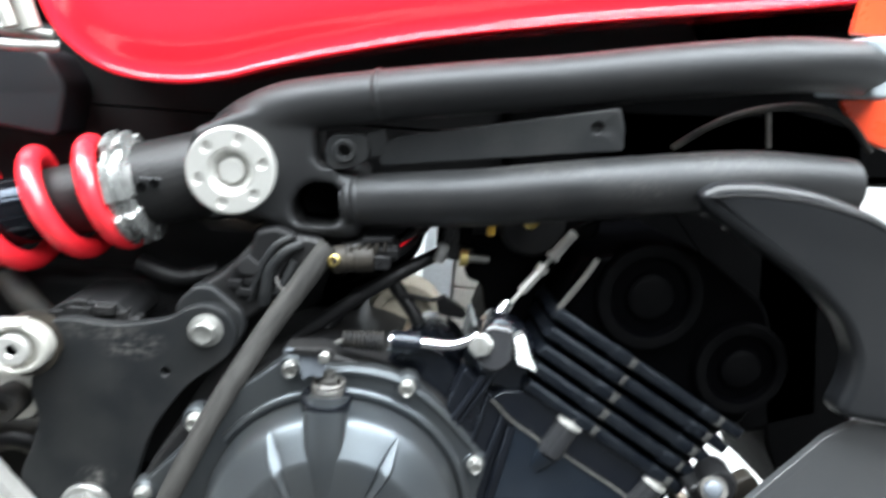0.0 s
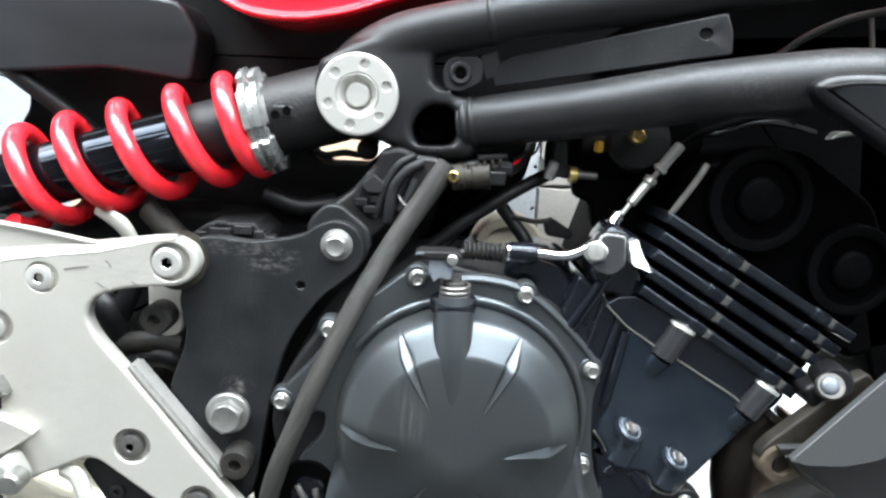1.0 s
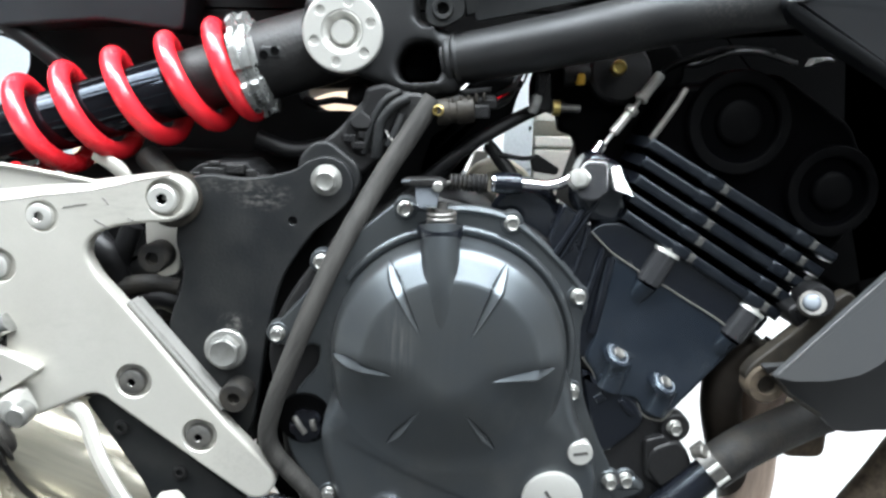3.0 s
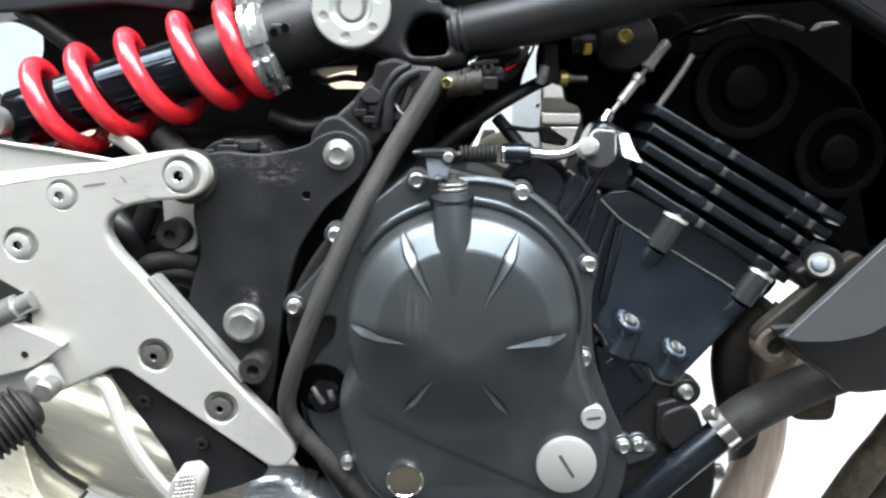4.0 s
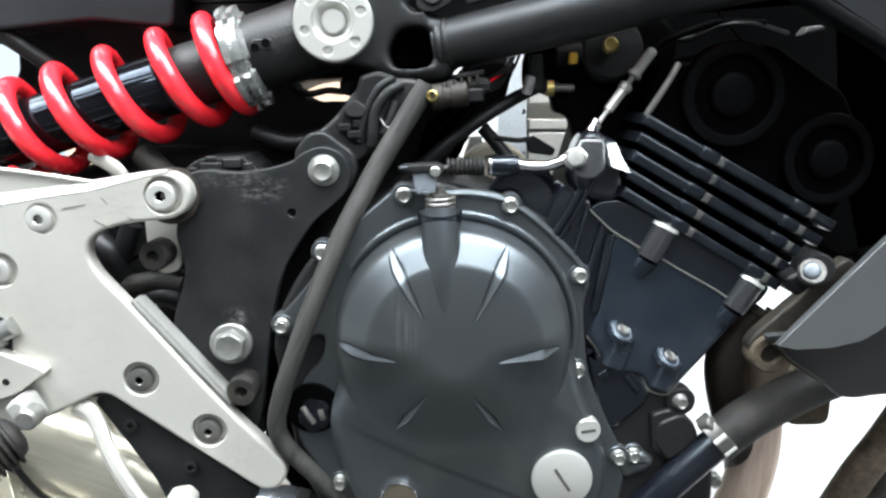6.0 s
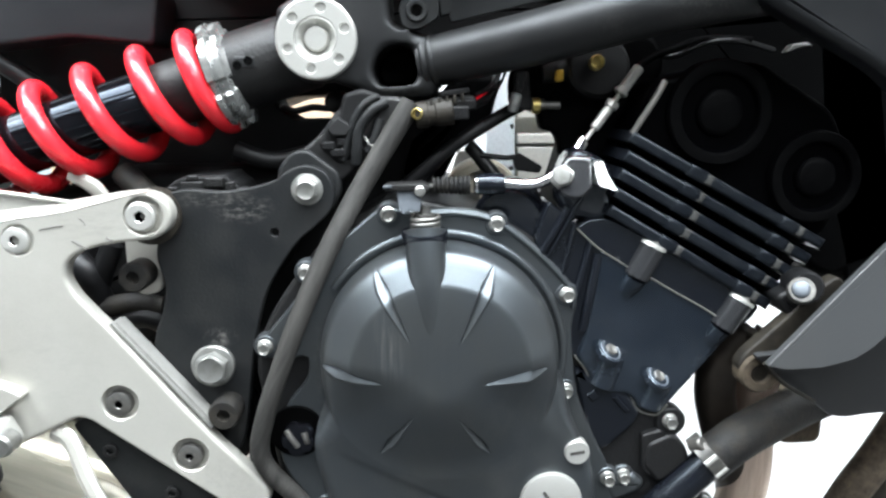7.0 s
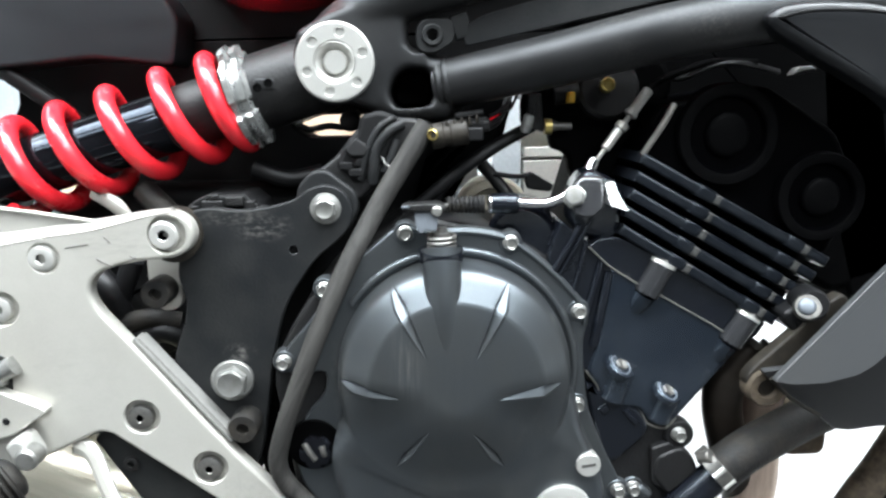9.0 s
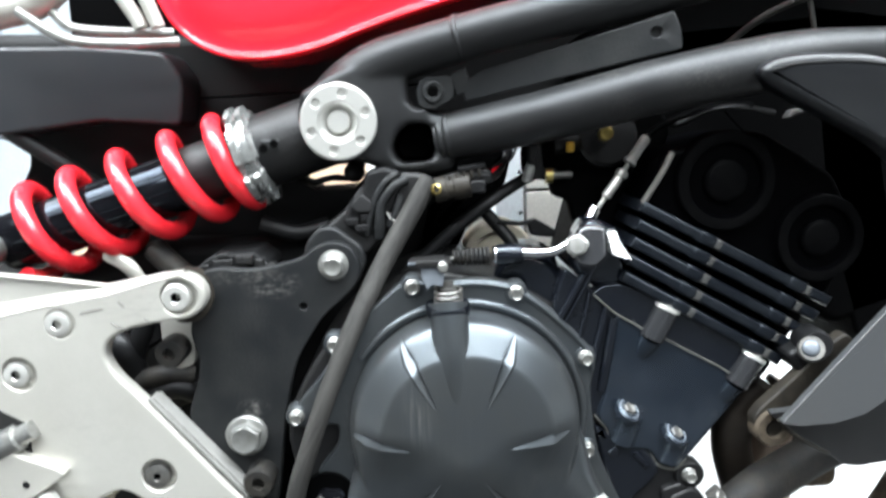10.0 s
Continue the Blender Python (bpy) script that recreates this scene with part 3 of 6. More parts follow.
def socket_bolt_mesh(name, r, height, sock, mat):
    bm = lathe([(-0.004, r), (height * 0.55, r), (height * 0.85, r * 0.95), (height, r * 0.82), (height, sock * 1.15)], seg=36, caps=False)
    outer = len(bm.faces)
    lathe([(height, sock * 1.15), (height - 0.0008, sock), (height - 0.006, sock), (height - 0.0075, 0)], seg=36, bm=bm, caps=False,
          wobble=lambda a, d: math.cos(math.pi / 6) / math.cos(a % (math.pi / 3) - math.pi / 6) * 1.08 if d < height - 0.0004 else 1.0)
    bm.faces.ensure_lookup_table()
    for f in bm.faces[outer + 36:]:
        f.material_index = 1
    me = mesh_of(name, bm, mat, 30)
    # recess faces take the near-black, so the socket's shade is in its colour
    me.materials.append(M["inner"])
    return me


BOLT = dict(
    small=hex_bolt_mesh("cover_bolt", 0.0066, 0.0050, 0.0075, M["zinc"]),
    medium=hex_bolt_mesh("plate_bolt", 0.0105, 0.0080, 0.009, M["zinc"]),
    pivot=hex_bolt_mesh("pivot_bolt", 0.0168, 0.0122, 0.012, M["zinc"], dish=True),
    socket_big=socket_bolt_mesh("socket_bolt", 0.0118, 0.007, 0.0040, M["alloy"]),
    socket_mid=socket_bolt_mesh("socket_bolt", 0.0105, 0.005, 0.0036, M["alloy"]),
    socket_dark=socket_bolt_mesh("dark_socket_bolt", 0.0125, 0.006, 0.0036, M["dark_steel"]),
    socket_small=socket_bolt_mesh("small_socket_bolt", 0.0062, 0.003, 0.0026, M["cast"]),
)


def bolt(kind, loc, parent, turn=None, label=""):
    a = random.uniform(0, 60) if turn is None else turn
    name = {"small": "bolt", "medium": "bolt", "pivot": "pivot_bolt"}.get(kind, "socket_bolt")
    return place(name, BOLT[kind], loc, pose(0, 0, 0, 0, a, 0), parent, label)


# ---- the room ----


def block(name, lo, hi, mat, kind="structure", label="", category=""):
    bm = bmesh.new()
    bmesh.ops.create_cube(bm, size=1)
    for v in bm.verts:
        for i in range(3):
            v.co[i] = lo[i] if v.co[i] < 0 else hi[i]
    ob = part(name, bm, mat)
    return tagged(ob, label, category, kind=kind)


block("floor", (-3.2, -3.0, GROUND - 0.1), (3.6, 3.2, GROUND), M["floor"], label="pale glossy floor of a bright workshop", category="floor")
block("ceiling", (-3.2, -3.0, 2.6), (3.6, 3.2, 2.7), M["dark_wall"], label="unseen plain ceiling, dark to keep reflections down", category="ceiling")
block("wall_north", (-3.2, 3.2, GROUND - 0.1), (3.6, 3.3, 2.7), M["wall"], label="plain white painted wall", category="wall")
# these three walls are out of view, coloured dark to cut fill light
block("wall_south", (-3.2, -3.1, GROUND - 0.1), (3.6, -3.0, 2.7), M["dark_wall"], label="unseen plain wall, dark to keep reflections down", category="wall")
block("wall_west", (-3.3, -3.1, GROUND - 0.1), (-3.2, 3.3, 2.7), M["dark_wall"], label="unseen plain wall, dark to keep reflections down", category="wall")
block("wall_east", (3.6, -3.1, GROUND - 0.1), (3.7, 3.3, 2.7), M["dark_wall"], label="unseen plain wall, dark to keep reflections down", category="wall")

# added out of view: a dark sheet that keeps floor light off the motorcycle
bm_ = rounded_box((-1.4, -2.4, GROUND), (1.6, 0.52, GROUND + 0.008), 0.003)
tagged(part("unseen_dark_mat", bm_, M["tyre"]), "unseen black mat added to darken reflections in the motorcycle", "mat")

# ---- the motorcycle ----
bike = tagged(new("motorcycle"), "black motorcycle with a red tank standing on a pale floor", "motorcycle")
bike.location = (0, 0.63, GROUND)
bpy.context.view_layer.update()

# frame: side casting round the shock's upper mount, two side tubes, plate between them
lower_line = [(-0.0073, 0.5280, 0.5200), (0.0420, 0.5050, 0.5290), (0.0817, 0.4850, 0.5367), (0.1269, 0.4680, 0.5469), (0.1593, 0.4570, 0.5538), (0.2124, 0.4520, 0.5627), (0.2654, 0.4550, 0.5691), (0.3395, 0.4680, 0.5699)]
upper_line = [(-0.1076, 0.5450, 0.5308), (-0.0928, 0.5400, 0.5585), (-0.0672, 0.5320, 0.5781), (-0.0380, 0.5240, 0.5894), (0.0188, 0.5100, 0.6021), (0.0775, 0.4980, 0.6127), (0.1346, 0.4870, 0.6222), (0.2086, 0.4750, 0.6364), (0.2767, 0.4700, 0.6477), (0.3317, 0.4800, 0.6523), (0.3721, 0.5000, 0.6515)]
lower = part("frame", tube(lower_line, 0.0205, 28, 8), M["frame"], bike, "satin black steel tube frame, lightly scuffed", 60)
part("upper_tube", tube(upper_line[3:], [0.0190, 0.0186, 0.0185, 0.0185, 0.0185, 0.0185, 0.0185, 0.0185], 28, 8), M["frame"], lower, "", 60)
for q, d in (((-0.0068, 0.5270, 0.5200), (0.05, -0.009, 0.009)), ((-0.0010, 0.5250, 0.5211), (0.05, -0.009, 0.009))):
    part("weld_bead", lathe([(-0.003, 0.0203), (-0.0012, 0.0222), (0.0012, 0.0222), (0.003, 0.0203)], q, d, 32), M["frame"], lower, "", 60)

def joined(*pieces):
    bm = bmesh.new()
    for one in pieces:
        me = bpy.data.meshes.new("piece")
        one.to_mesh(me)
        one.free()
        bm.from_mesh(me)
        bpy.data.meshes.remove(me)
    return bm


boss = lathe([(-0.035, 0.030), (0.0, 0.0350), (0.012, 0.0350), (0.020, 0.0325)], (-0.0955, 0.5380, 0.5395), seg=48)
out_poly = round_corners([(-0.0830, 0.5130), (-0.0760, 0.5450), (-0.0450, 0.5560), (-0.0120, 0.5430), (0.0045, 0.5400), (0.0060, 0.5080), (0.0010, 0.4915), (-0.0540, 0.4895)], 0.012)
in_poly = round_corners([(-0.0515, 0.5140), (-0.0450, 0.5275), (-0.0365, 0.5335), (-0.0205, 0.5335), (-0.0150, 0.5245), (-0.0132, 0.5120), (-0.0180, 0.5015), (-0.0450, 0.5000)], 0.006)
web = round_corners([(-0.1250, 0.5630), (-0.1000, 0.5770), (-0.0750, 0.5870), (-0.0480, 0.6000), (-0.0350, 0.5960), (-0.0350, 0.5670), (-0.0335, 0.5500), (-0.0270, 0.5425), (-0.0140, 0.5415), (-0.0300, 0.5370), (-0.0470, 0.5310), (-0.0550, 0.5140), (-0.0600, 0.4970), (-0.0975, 0.5110), (-0.1180, 0.5165), (-0.1266, 0.5360)], 0.004)
casting = part("frame_casting", joined(boss, ring_prism(out_poly, in_poly, 0.511, 0.662, 0.655, 0.004, 0.012), prism(web, 0.5108, 0.585, 0.008, 5), tube(upper_line[:5], [0.026, 0.025, 0.0225, 0.0200, 0.0188], 28, 8)), M["frame"], lower, "satin black cast frame node round the shock's mount", 180)
rm = casting.modifiers.new("skin", "REMESH")
rm.mode, rm.voxel_size, rm.use_smooth_shade = "VOXEL", 0.0014, True
sm_ = casting.modifiers.new("fillets", "SMOOTH")
sm_.factor, sm_.iterations = 0.5, 22
# added plug: its near-black face stands in for shade inside the pocket
part("node_shade_plug", prism(inset(in_poly, 0.0040), 0.5450, 0.652, 0.001), M["inner"], lower, "black plug standing in for the shade in the frame node's hollow")
part("tube_weld", lathe([(-0.0025, 0.0186), (-0.0010, 0.0198), (0.0010, 0.0198), (0.0025, 0.0186)], (0.0090, 0.5122, 0.6002), (0.0590, -0.0145, 0.0127), 32), M["frame"], lower, "", 60)
pl, pr_ = [(0.0085, 0.5637), (0.0252, 0.5734), (0.0126, 0.5498)], [(0.1690, 0.6082), (0.1735, 0.5960), (0.1750, 0.5802), (0.1515, 0.5762)]
plate = round_corners([pl[0], pl[1], pr_[0], pr_[1], pr_[2], pr_[3], pl[2]], 0.003)
part("frame_brace_plate", prism(plate, lambda x, z: 0.518 - 0.32 * max(0.0, x), lambda x, z: 0.524 - 0.32 * max(0.0, x), 0.001, holes=[([(0.1567, 0.5938)][0], 0.0042, 0.004)]), M["plate"], lower, "dull black flat plate between the tubes")
tab = round_corners([(-0.0289, 0.5608), (-0.0238, 0.5705), (0.0019, 0.5717), (0.0039, 0.5539), (-0.0134, 0.5441), (-0.0264, 0.5460)], 0.006)
part("bracket_tab", prism(tab, 0.511, 0.521, 0.001, holes=[([(-0.0146, 0.5587)][0], 0.0042, 0.008)]), M["plate"], lower, "dusty bracket tab with a bolt hole")

part("tab_ring", lathe([(0.0, 0.0088), (0.0022, 0.0084), (0.0028, 0.0074), (0.0024, 0.0050), (0.0, 0.0046)], (-0.0146, 0.5112, 0.5587), seg=32, caps=False), M["plate"], lower, "raised ring round the bolt hole")
part("tab_arm", slab((0.0020, 0.5640), (0.0160, 0.5680), 0.020, 0.5135, 0.521, 0.002), M["plate"], lower)

# shock absorber: axis runs through the upper mount
s0, s1 = Vector((-0.4256, 0.5480, 0.4359)), Vector((-0.1026, 0.5480, 0.5345))
sax = (s1 - s0).normalized()
shock = part("shock_absorber", lathe([(0.03, 0.0), (0.03, 0.024), (0.06, 0.0255), (0.197, 0.0255), (0.198, 0.0272), (0.275, 0.0272), (0.272, 0.0325), (0.335, 0.0325), (0.345, 0.028)], s0, sax, 48), M["cast"], bike, "black damper body with a bright red coil spring", 50)
part("damper_tube", lathe([(0.035, 0.0260), (0.194, 0.0260), (0.195, 0.025)], s0, sax, 64), M["piano"], shock, "gloss black damper tube", 50)
up = Vector((0, 1, 0)).cross(sax).normalized()
if up.z < 0:
    up = -up
TURNS, ALONG = (-0.6, 0.0, 1.0, 2.0, 3.0, 4.0, 4.7), (0.042, 0.0655, 0.1055, 0.1505, 0.1975, 0.2410, 0.2560)


def coil(r, wire, seg=18):
    pts = []
    n = 260
    for i in range(n + 1):
        k = TURNS[0] + (TURNS[-1] - TURNS[0]) * i / n
        a = 2 * math.pi * k
        # ease the pitch with a short running mean
        d = sum(float(np.interp(k + e, TURNS, ALONG)) for e in (-0.2, -0.1, 0, 0.1, 0.2)) / 5
        pts.append(s0 + sax * d + r * (math.cos(a) * up + math.sin(a) * Vector((0, -1, 0))))
    return tube(pts, wire, seg, straight=True)


part("coil_spring", coil(0.0385, 0.0083), M["red"], shock, "glossy red coil spring", 80)
notch = lambda a, d: 1.0 if math.cos(a * 6) > -0.55 else 0.90
collar = part("preload_collar", lathe([(0.0, 0.030), (0.0005, 0.0440), (0.0055, 0.0448), (0.0062, 0.0395), (0.0090, 0.0390), (0.0098, 0.0428), (0.0150, 0.0430), (0.0158, 0.0375), (0.0185, 0.033)], s0 + sax * 0.2555, sax, 108, wobble=notch), M["collar"], shock, "castellated zinc preload collar", 30)
part("lower_bush", lathe([(-0.02, 0.0), (-0.02, 0.0125), (-0.017, 0.0135), (0.017, 0.0135), (0.02, 0.0125), (0.02, 0.0)], (-0.3983, 0.5300, 0.4443), (0, -1, 0), 32), M["zinc"], shock, "bright lower mounting bush")
part("hole_plate", rounded_box((-0.1611, 0.5152, 0.5159), tuple(a + b for a, b in zip((-0.1430, 0.5152, 0.5266), (0, 0.01, 0))), 0.003), M["frame"], shock)
# holes coloured near-black in place of the shade inside them
for q in ((-0.1577, 0.5138, 0.5190), (-0.1487, 0.5138, 0.5226)):
    part("spanner_hole", lathe([(0.001, 0.0036), (0.0016, 0.0030), (0.0004, 0.0022), (-0.001, 0.0)], q, (0.1, -1, 0.1), 16), M["inner"], shock)

# machined cap over the mount
cc = Vector((-0.0928, 0.5050, 0.5378))
dimples = [((cc.x + 0.0232 * math.cos(radians(18 + 60 * i)), cc.z + 0.0232 * math.sin(radians(18 + 60 * i))), 0.0036, 0.0016) for i in range(6)]
cap = part("mount_cap", prism(circle((cc.x, cc.z), 0.0315, 64), cc.y - 0.005, cc.y + 0.02, 0.0022, 4, holes=dimples + [((cc.x, cc.z), 0.0165, 0.0105)]), M["alloy"], bike, "bright machined alloy mount cap with six drilled dimples", 40)
part("cap_cone", lathe([(-0.004, 0.0162), (0.0042, 0.0161), (0.0044, 0.0154), (-0.0020, 0.0108), (-0.0026, 0.0098), (0.0012, 0.0092), (0.0024, 0.0082), (0.0024, 0.0)], cc, seg=48), M["alloy"], cap, "", 28)

# black side plate of the frame with its bolts
side = crom([(-0.2121, 0.4203), (-0.1962, 0.4241), (-0.1734, 0.4219), (-0.1503, 0.4243), (-0.1294, 0.4298), (-0.1186, 0.4371), (-0.1039, 0.4413), (-0.0894, 0.4359), (-0.0823, 0.4214), (-0.0854, 0.4062), (-0.0978, 0.3935), (-0.1131, 0.3808), (-0.1268, 0.3626), (-0.1399, 0.3408), (-0.1481, 0.3162), (-0.1536, 0.2911), (-0.1576, 0.2682), (-0.1618, 0.2422), (-0.1683, 0.2103), (-0.1811, 0.1940), (-0.2001, 0.2101), (-0.2179, 0.2419), (-0.2324, 0.2781), (-0.2341, 0.3008), (-0.2244, 0.3282), (-0.2210, 0.3477), (-0.2256, 0.3693), (-0.2218, 0.3883), (-0.2103, 0.4070)], 4, True)
sp = part("frame_side_plate", prism(side, 0.488, 0.498, 0.0015, holes=[([(-0.1310, 0.3887)][0], 0.0034, 0.006)]), M["plate"], bike, "dusty scuffed black steel frame plate")
bolt("medium", (-0.1034, 0.4875, 0.4227), sp, 12, "zinc plated flange bolt")
part("washer", lathe([(-0.002, 0.0125), (0.0012, 0.0125), (0.0016, 0.0118), (0.0016, 0.0)], (-0.1035, 0.4885, 0.4226), seg=32), M["zinc"], sp)
bolt("pivot", (-0.1862, 0.4835, 0.2800), sp, 20, "large bright swingarm pivot bolt")
part("pivot_washer", lathe([(-0.003, 0.0178), (0.0012, 0.0178), (0.002, 0.0168), (0.002, 0)], (-0.1882, 0.4880, 0.2778), seg=40), M["zinc"], sp)
part("rubber_stop", lathe([(-0.02, 0.0125), (0.006, 0.0128), (0.009, 0.0115), (0.009, 0.0052), (0.002, 0.0045), (0.002, 0)], (-0.1772, 0.4760, 0.2428), seg=36), M["hose"], sp, "round black rubber stop")

# alloy footrest bracket
fr = round_corners([(-0.4418, 0.3907), (-0.3690, 0.3995), (-0.3172, 0.4083), (-0.2785, 0.4133), (-0.2378, 0.4232), (-0.2199, 0.4268), (-0.2063, 0.4194), (-0.2019, 0.4075), (-0.2072, 0.3949), (-0.2193, 0.3885), (-0.2409, 0.3871), (-0.2636, 0.3838), (-0.2785, 0.3783), (-0.2864, 0.3709), (-0.2885, 0.3599), (-0.2822, 0.3460), (-0.2604, 0.3196), (-0.2387, 0.2918), (-0.2080, 0.2513), (-0.1815, 0.2188), (-0.1560, 0.1908), (-0.1450, 0.1770), (-0.1440, 0.1663), (-0.1518, 0.1544), (-0.1656, 0.1533), (-0.1793, 0.1629), (-0.2839, 0.2433), (-0.2932, 0.2448), (-0.3459, 0.2200), (-0.3663, 0.2096), (-0.4754, 0.1881)], 0.007)
seats = [(-0.3577, 0.3505), (-0.2575, 0.2567), (-0.2058, 0.2099), (-0.3198, 0.3906)]
foot = part("footrest_bracket", prism(fr, 0.466, 0.479, 0.003, 4, holes=[(seats[0], 0.0140, 0.006), (seats[1], 0.0145, 0.007), (seats[2], 0.0145, 0.007), (seats[3], 0.0122, 0.003), ([(-0.2244, 0.4072)][0], 0.0150, 0.006)]), M["silver"], bike, "silver painted alloy footrest bracket with recessed bolts", 45)
for o in (0, 1):
    a, b = [(-0.2586, 0.3221), (-0.1870, 0.2316)]
    a, b = Vector(a) + Vector((0.0032 * o - 0.0005, 0.0)), Vector(b) + Vector((0.0032 * o - 0.0005, 0.0))
    part("bracket_rib", slab(a, b, 0.0024, 0.4690 + 0.002 * o, 0.486, 0.0005), M["raw"], foot, "grey unpainted rib")
wedge = round_corners([(-0.4377, 0.4467), (-0.3689, 0.4321), (-0.3252, 0.4257), (-0.2787, 0.4175), (-0.3206, 0.4110), (-0.3727, 0.4045), (-0.4460, 0.3969)], 0.0015)
part("sunk_panel", prism(wedge, 0.4725, 0.479, 0.0004), M["silver"], foot, "sunk grey panel in the bracket's top edge")
up_, dn_ = [(-0.4440, 0.3999), (-0.3711, 0.4074), (-0.3192, 0.4139), (-0.2803, 0.4190), (-0.2387, 0.4254), (-0.2208, 0.4268)], [(-0.4427, 0.3896), (-0.3698, 0.3985), (-0.3179, 0.4072), (-0.2791, 0.4123), (-0.2374, 0.4222), (-0.2186, 0.4258)]
bmc = bmesh.new()
cu = [[bmc.verts.new((p[0], y, p[1])) for p in row] for row, y in ((up_, 0.4790), (up_, 0.4722), ([(a[0] * 0.6 + b[0] * 0.4, a[1] * 0.6 + b[1] * 0.4) for a, b in zip(up_, dn_)], 0.4688), (dn_, 0.4656), (dn_, 0.4790))]
for r0, r1 in zip(cu, cu[1:]):
    for i in range(5):
        bmc.faces.new((r0[i], r0[i + 1], r1[i + 1], r1[i]))
part("bright_chamfer", bmc, M["silver"], foot, "chamfer catching the light", 50)
part("top_rim", tube([(p[0], 0.4715, p[1]) for p in [(-0.4374, 0.4463), (-0.3686, 0.4317), (-0.3249, 0.4253), (-0.2793, 0.4175)]], 0.0019, 10), M["silver"], foot, "", 60)
for line in ([(-0.2721, 0.4659, 0.4061), (-0.2701, 0.4659, 0.4044), (-0.2677, 0.4659, 0.4008)], [(-0.2796, 0.4659, 0.3890), (-0.2754, 0.4659, 0.3863), (-0.2677, 0.4659, 0.3827)], [(-0.2535, 0.4659, 0.3910), (-0.2509, 0.4659, 0.3892), (-0.2491, 0.4659, 0.3896)], [(-0.3028, 0.4659, 0.3979), (-0.2928, 0.4659, 0.3998), (-0.2847, 0.4659, 0.4007)]):
    part("scratch", tube(line, 0.00045, 6), M["dark_steel"], foot)
part("boss_bush", lathe([(-0.016, 0.0215), (0.0, 0.0225), (0.001, 0.020)], (-0.2243, 0.4800, 0.4046), seg=40), M["dirty"], foot, "brown-grey bush behind the boss")
bolt("socket_big", (-0.2268, 0.4722, 0.4065), foot, 10, "bright socket bolt")
bolt("socket_mid", (-0.3221, 0.4702, 0.3900), foot, 30, "bright socket bolt")
bolt("socket_mid", (-0.3611, 0.4715, 0.3493), foot, 15, "bright recessed socket bolt")
for q in ((-0.2596, 0.4720, 0.2548), (-0.2074, 0.4720, 0.2075)):
    place("socket_bolt", BOLT["socket_dark"], q, pose(0, 0, 0, 0, random.uniform(0, 60), 0) @ Matrix.Scale(0.86, 4), foot, "dark recessed socket bolt")
step = round_corners([(-0.4285, 0.3169), (-0.3775, 0.2930), (-0.3307, 0.2714), (-0.3274, 0.2675), (-0.3556, 0.2487), (-0.3847, 0.2406), (-0.4424, 0.2292)], 0.004)
part("footrest_lug", prism(step, 0.455, 0.470, 0.0012, 3), M["silver"], foot, "raised silver footrest mounting lug")
part("lug_hole", lathe([(0.0004, 0.003), (0.0008, 0.0024), (-0.003, 0.002), (-0.003, 0)], (-0.3592, 0.4550, 0.2610), seg=16), M["cast"], foot)
# no hole is cut; a thin black plate imitates the opening's shade
win = round_corners([(-0.4059, 0.3331), (-0.3799, 0.3227), (-0.3551, 0.3075), (-0.3570, 0.2778), (-0.3841, 0.2919), (-0.4102, 0.3044)], 0.004)
part("window_shade_plate", prism(win, 0.4652, 0.4665, 0.0003), M["cast"], foot, "dark plate standing in for a shaded opening in the bracket")
part("clevis", lathe([(0, 0.011), (0.02, 0.011), (0.021, 0.008), (0.034, 0.008), (0.035, 0.0)], (-0.3811, 0.4620, 0.2911), (0.9, 0, 0.42), 20), M["zinc"], foot, "zinc brake rod clevis")

# ribbed footrest, brake pedal, lower heel guard
pa, pb = Vector((-0.3764, 0.4000, 0.2083)), Vector((-0.3414, 0.4350, 0.2280))
peg = part("footrest", tube([pa, pa.lerp(pb, 0.5), pa.lerp(pb, 0.9), pb], [0.019, 0.019, 0.017, 0.008], 24), M["hose"], bike, "black ribbed rubber footrest")
for i in range(9):
    part("rubber_rib", lathe([(-0.0022, 0.0185), (-0.001, 0.0225), (0.001, 0.0225), (0.0022, 0.0185)], pa.lerp(pb, 0.05 + 0.095 * i), pb - pa, 32), M["hose"], peg)
part("footrest_hinge", prism(round_corners([(-0.3550, 0.2450), (-0.3487, 0.2514), (-0.3414, 0.2514), (-0.3334, 0.2343), (-0.3352, 0.2263), (-0.3473, 0.2253)], 0.004), 0.440, 0.462, 0.003), M["alloy"], peg, "silver hinge clevis")
part("hinge_pin", lathe([(-0.01, 0.009), (0.003, 0.009), (0.005, 0.007), (0.005, 0)], (-0.3372, 0.4400, 0.2365), seg=24), M["zinc"], peg)
pedal = part("brake_pedal", tube([(-0.3162, 0.4750, 0.2302), (-0.3010, 0.4680, 0.2241), (-0.2842, 0.4550, 0.1943), (-0.2671, 0.4480, 0.1669), (-0.2490, 0.4450, 0.1435), (-0.2360, 0.4450, 0.1265)], [0.0085, 0.0085, 0.0080, 0.0080, 0.0080, 0.0075], 8, flat=0.6), M["silver"], bike, "silver brake pedal lever with a knurled toe pad", 25)
toe = prism(round_corners([(-0.2378, 0.1628), (-0.2225, 0.1654), (-0.2156, 0.1571), (-0.2241, 0.1312), (-0.2407, 0.1258), (-0.2472, 0.1391)], 0.004), 0.432, 0.458, 0.002)
part("toe_pad", toe, M["silver"], pedal, "knurled alloy toe pad")
stud = mesh_of("knurl", lathe([(0, 0.0021), (0.0014, 0.0010), (0.0015, 0)], seg=4), M["silver"])
ta, tb, tc = Vector((-0.2320, 0.4320, 0.1651)), Vector((-0.2180, 0.4320, 0.1672)), Vector((-0.2387, 0.4320, 0.1392))
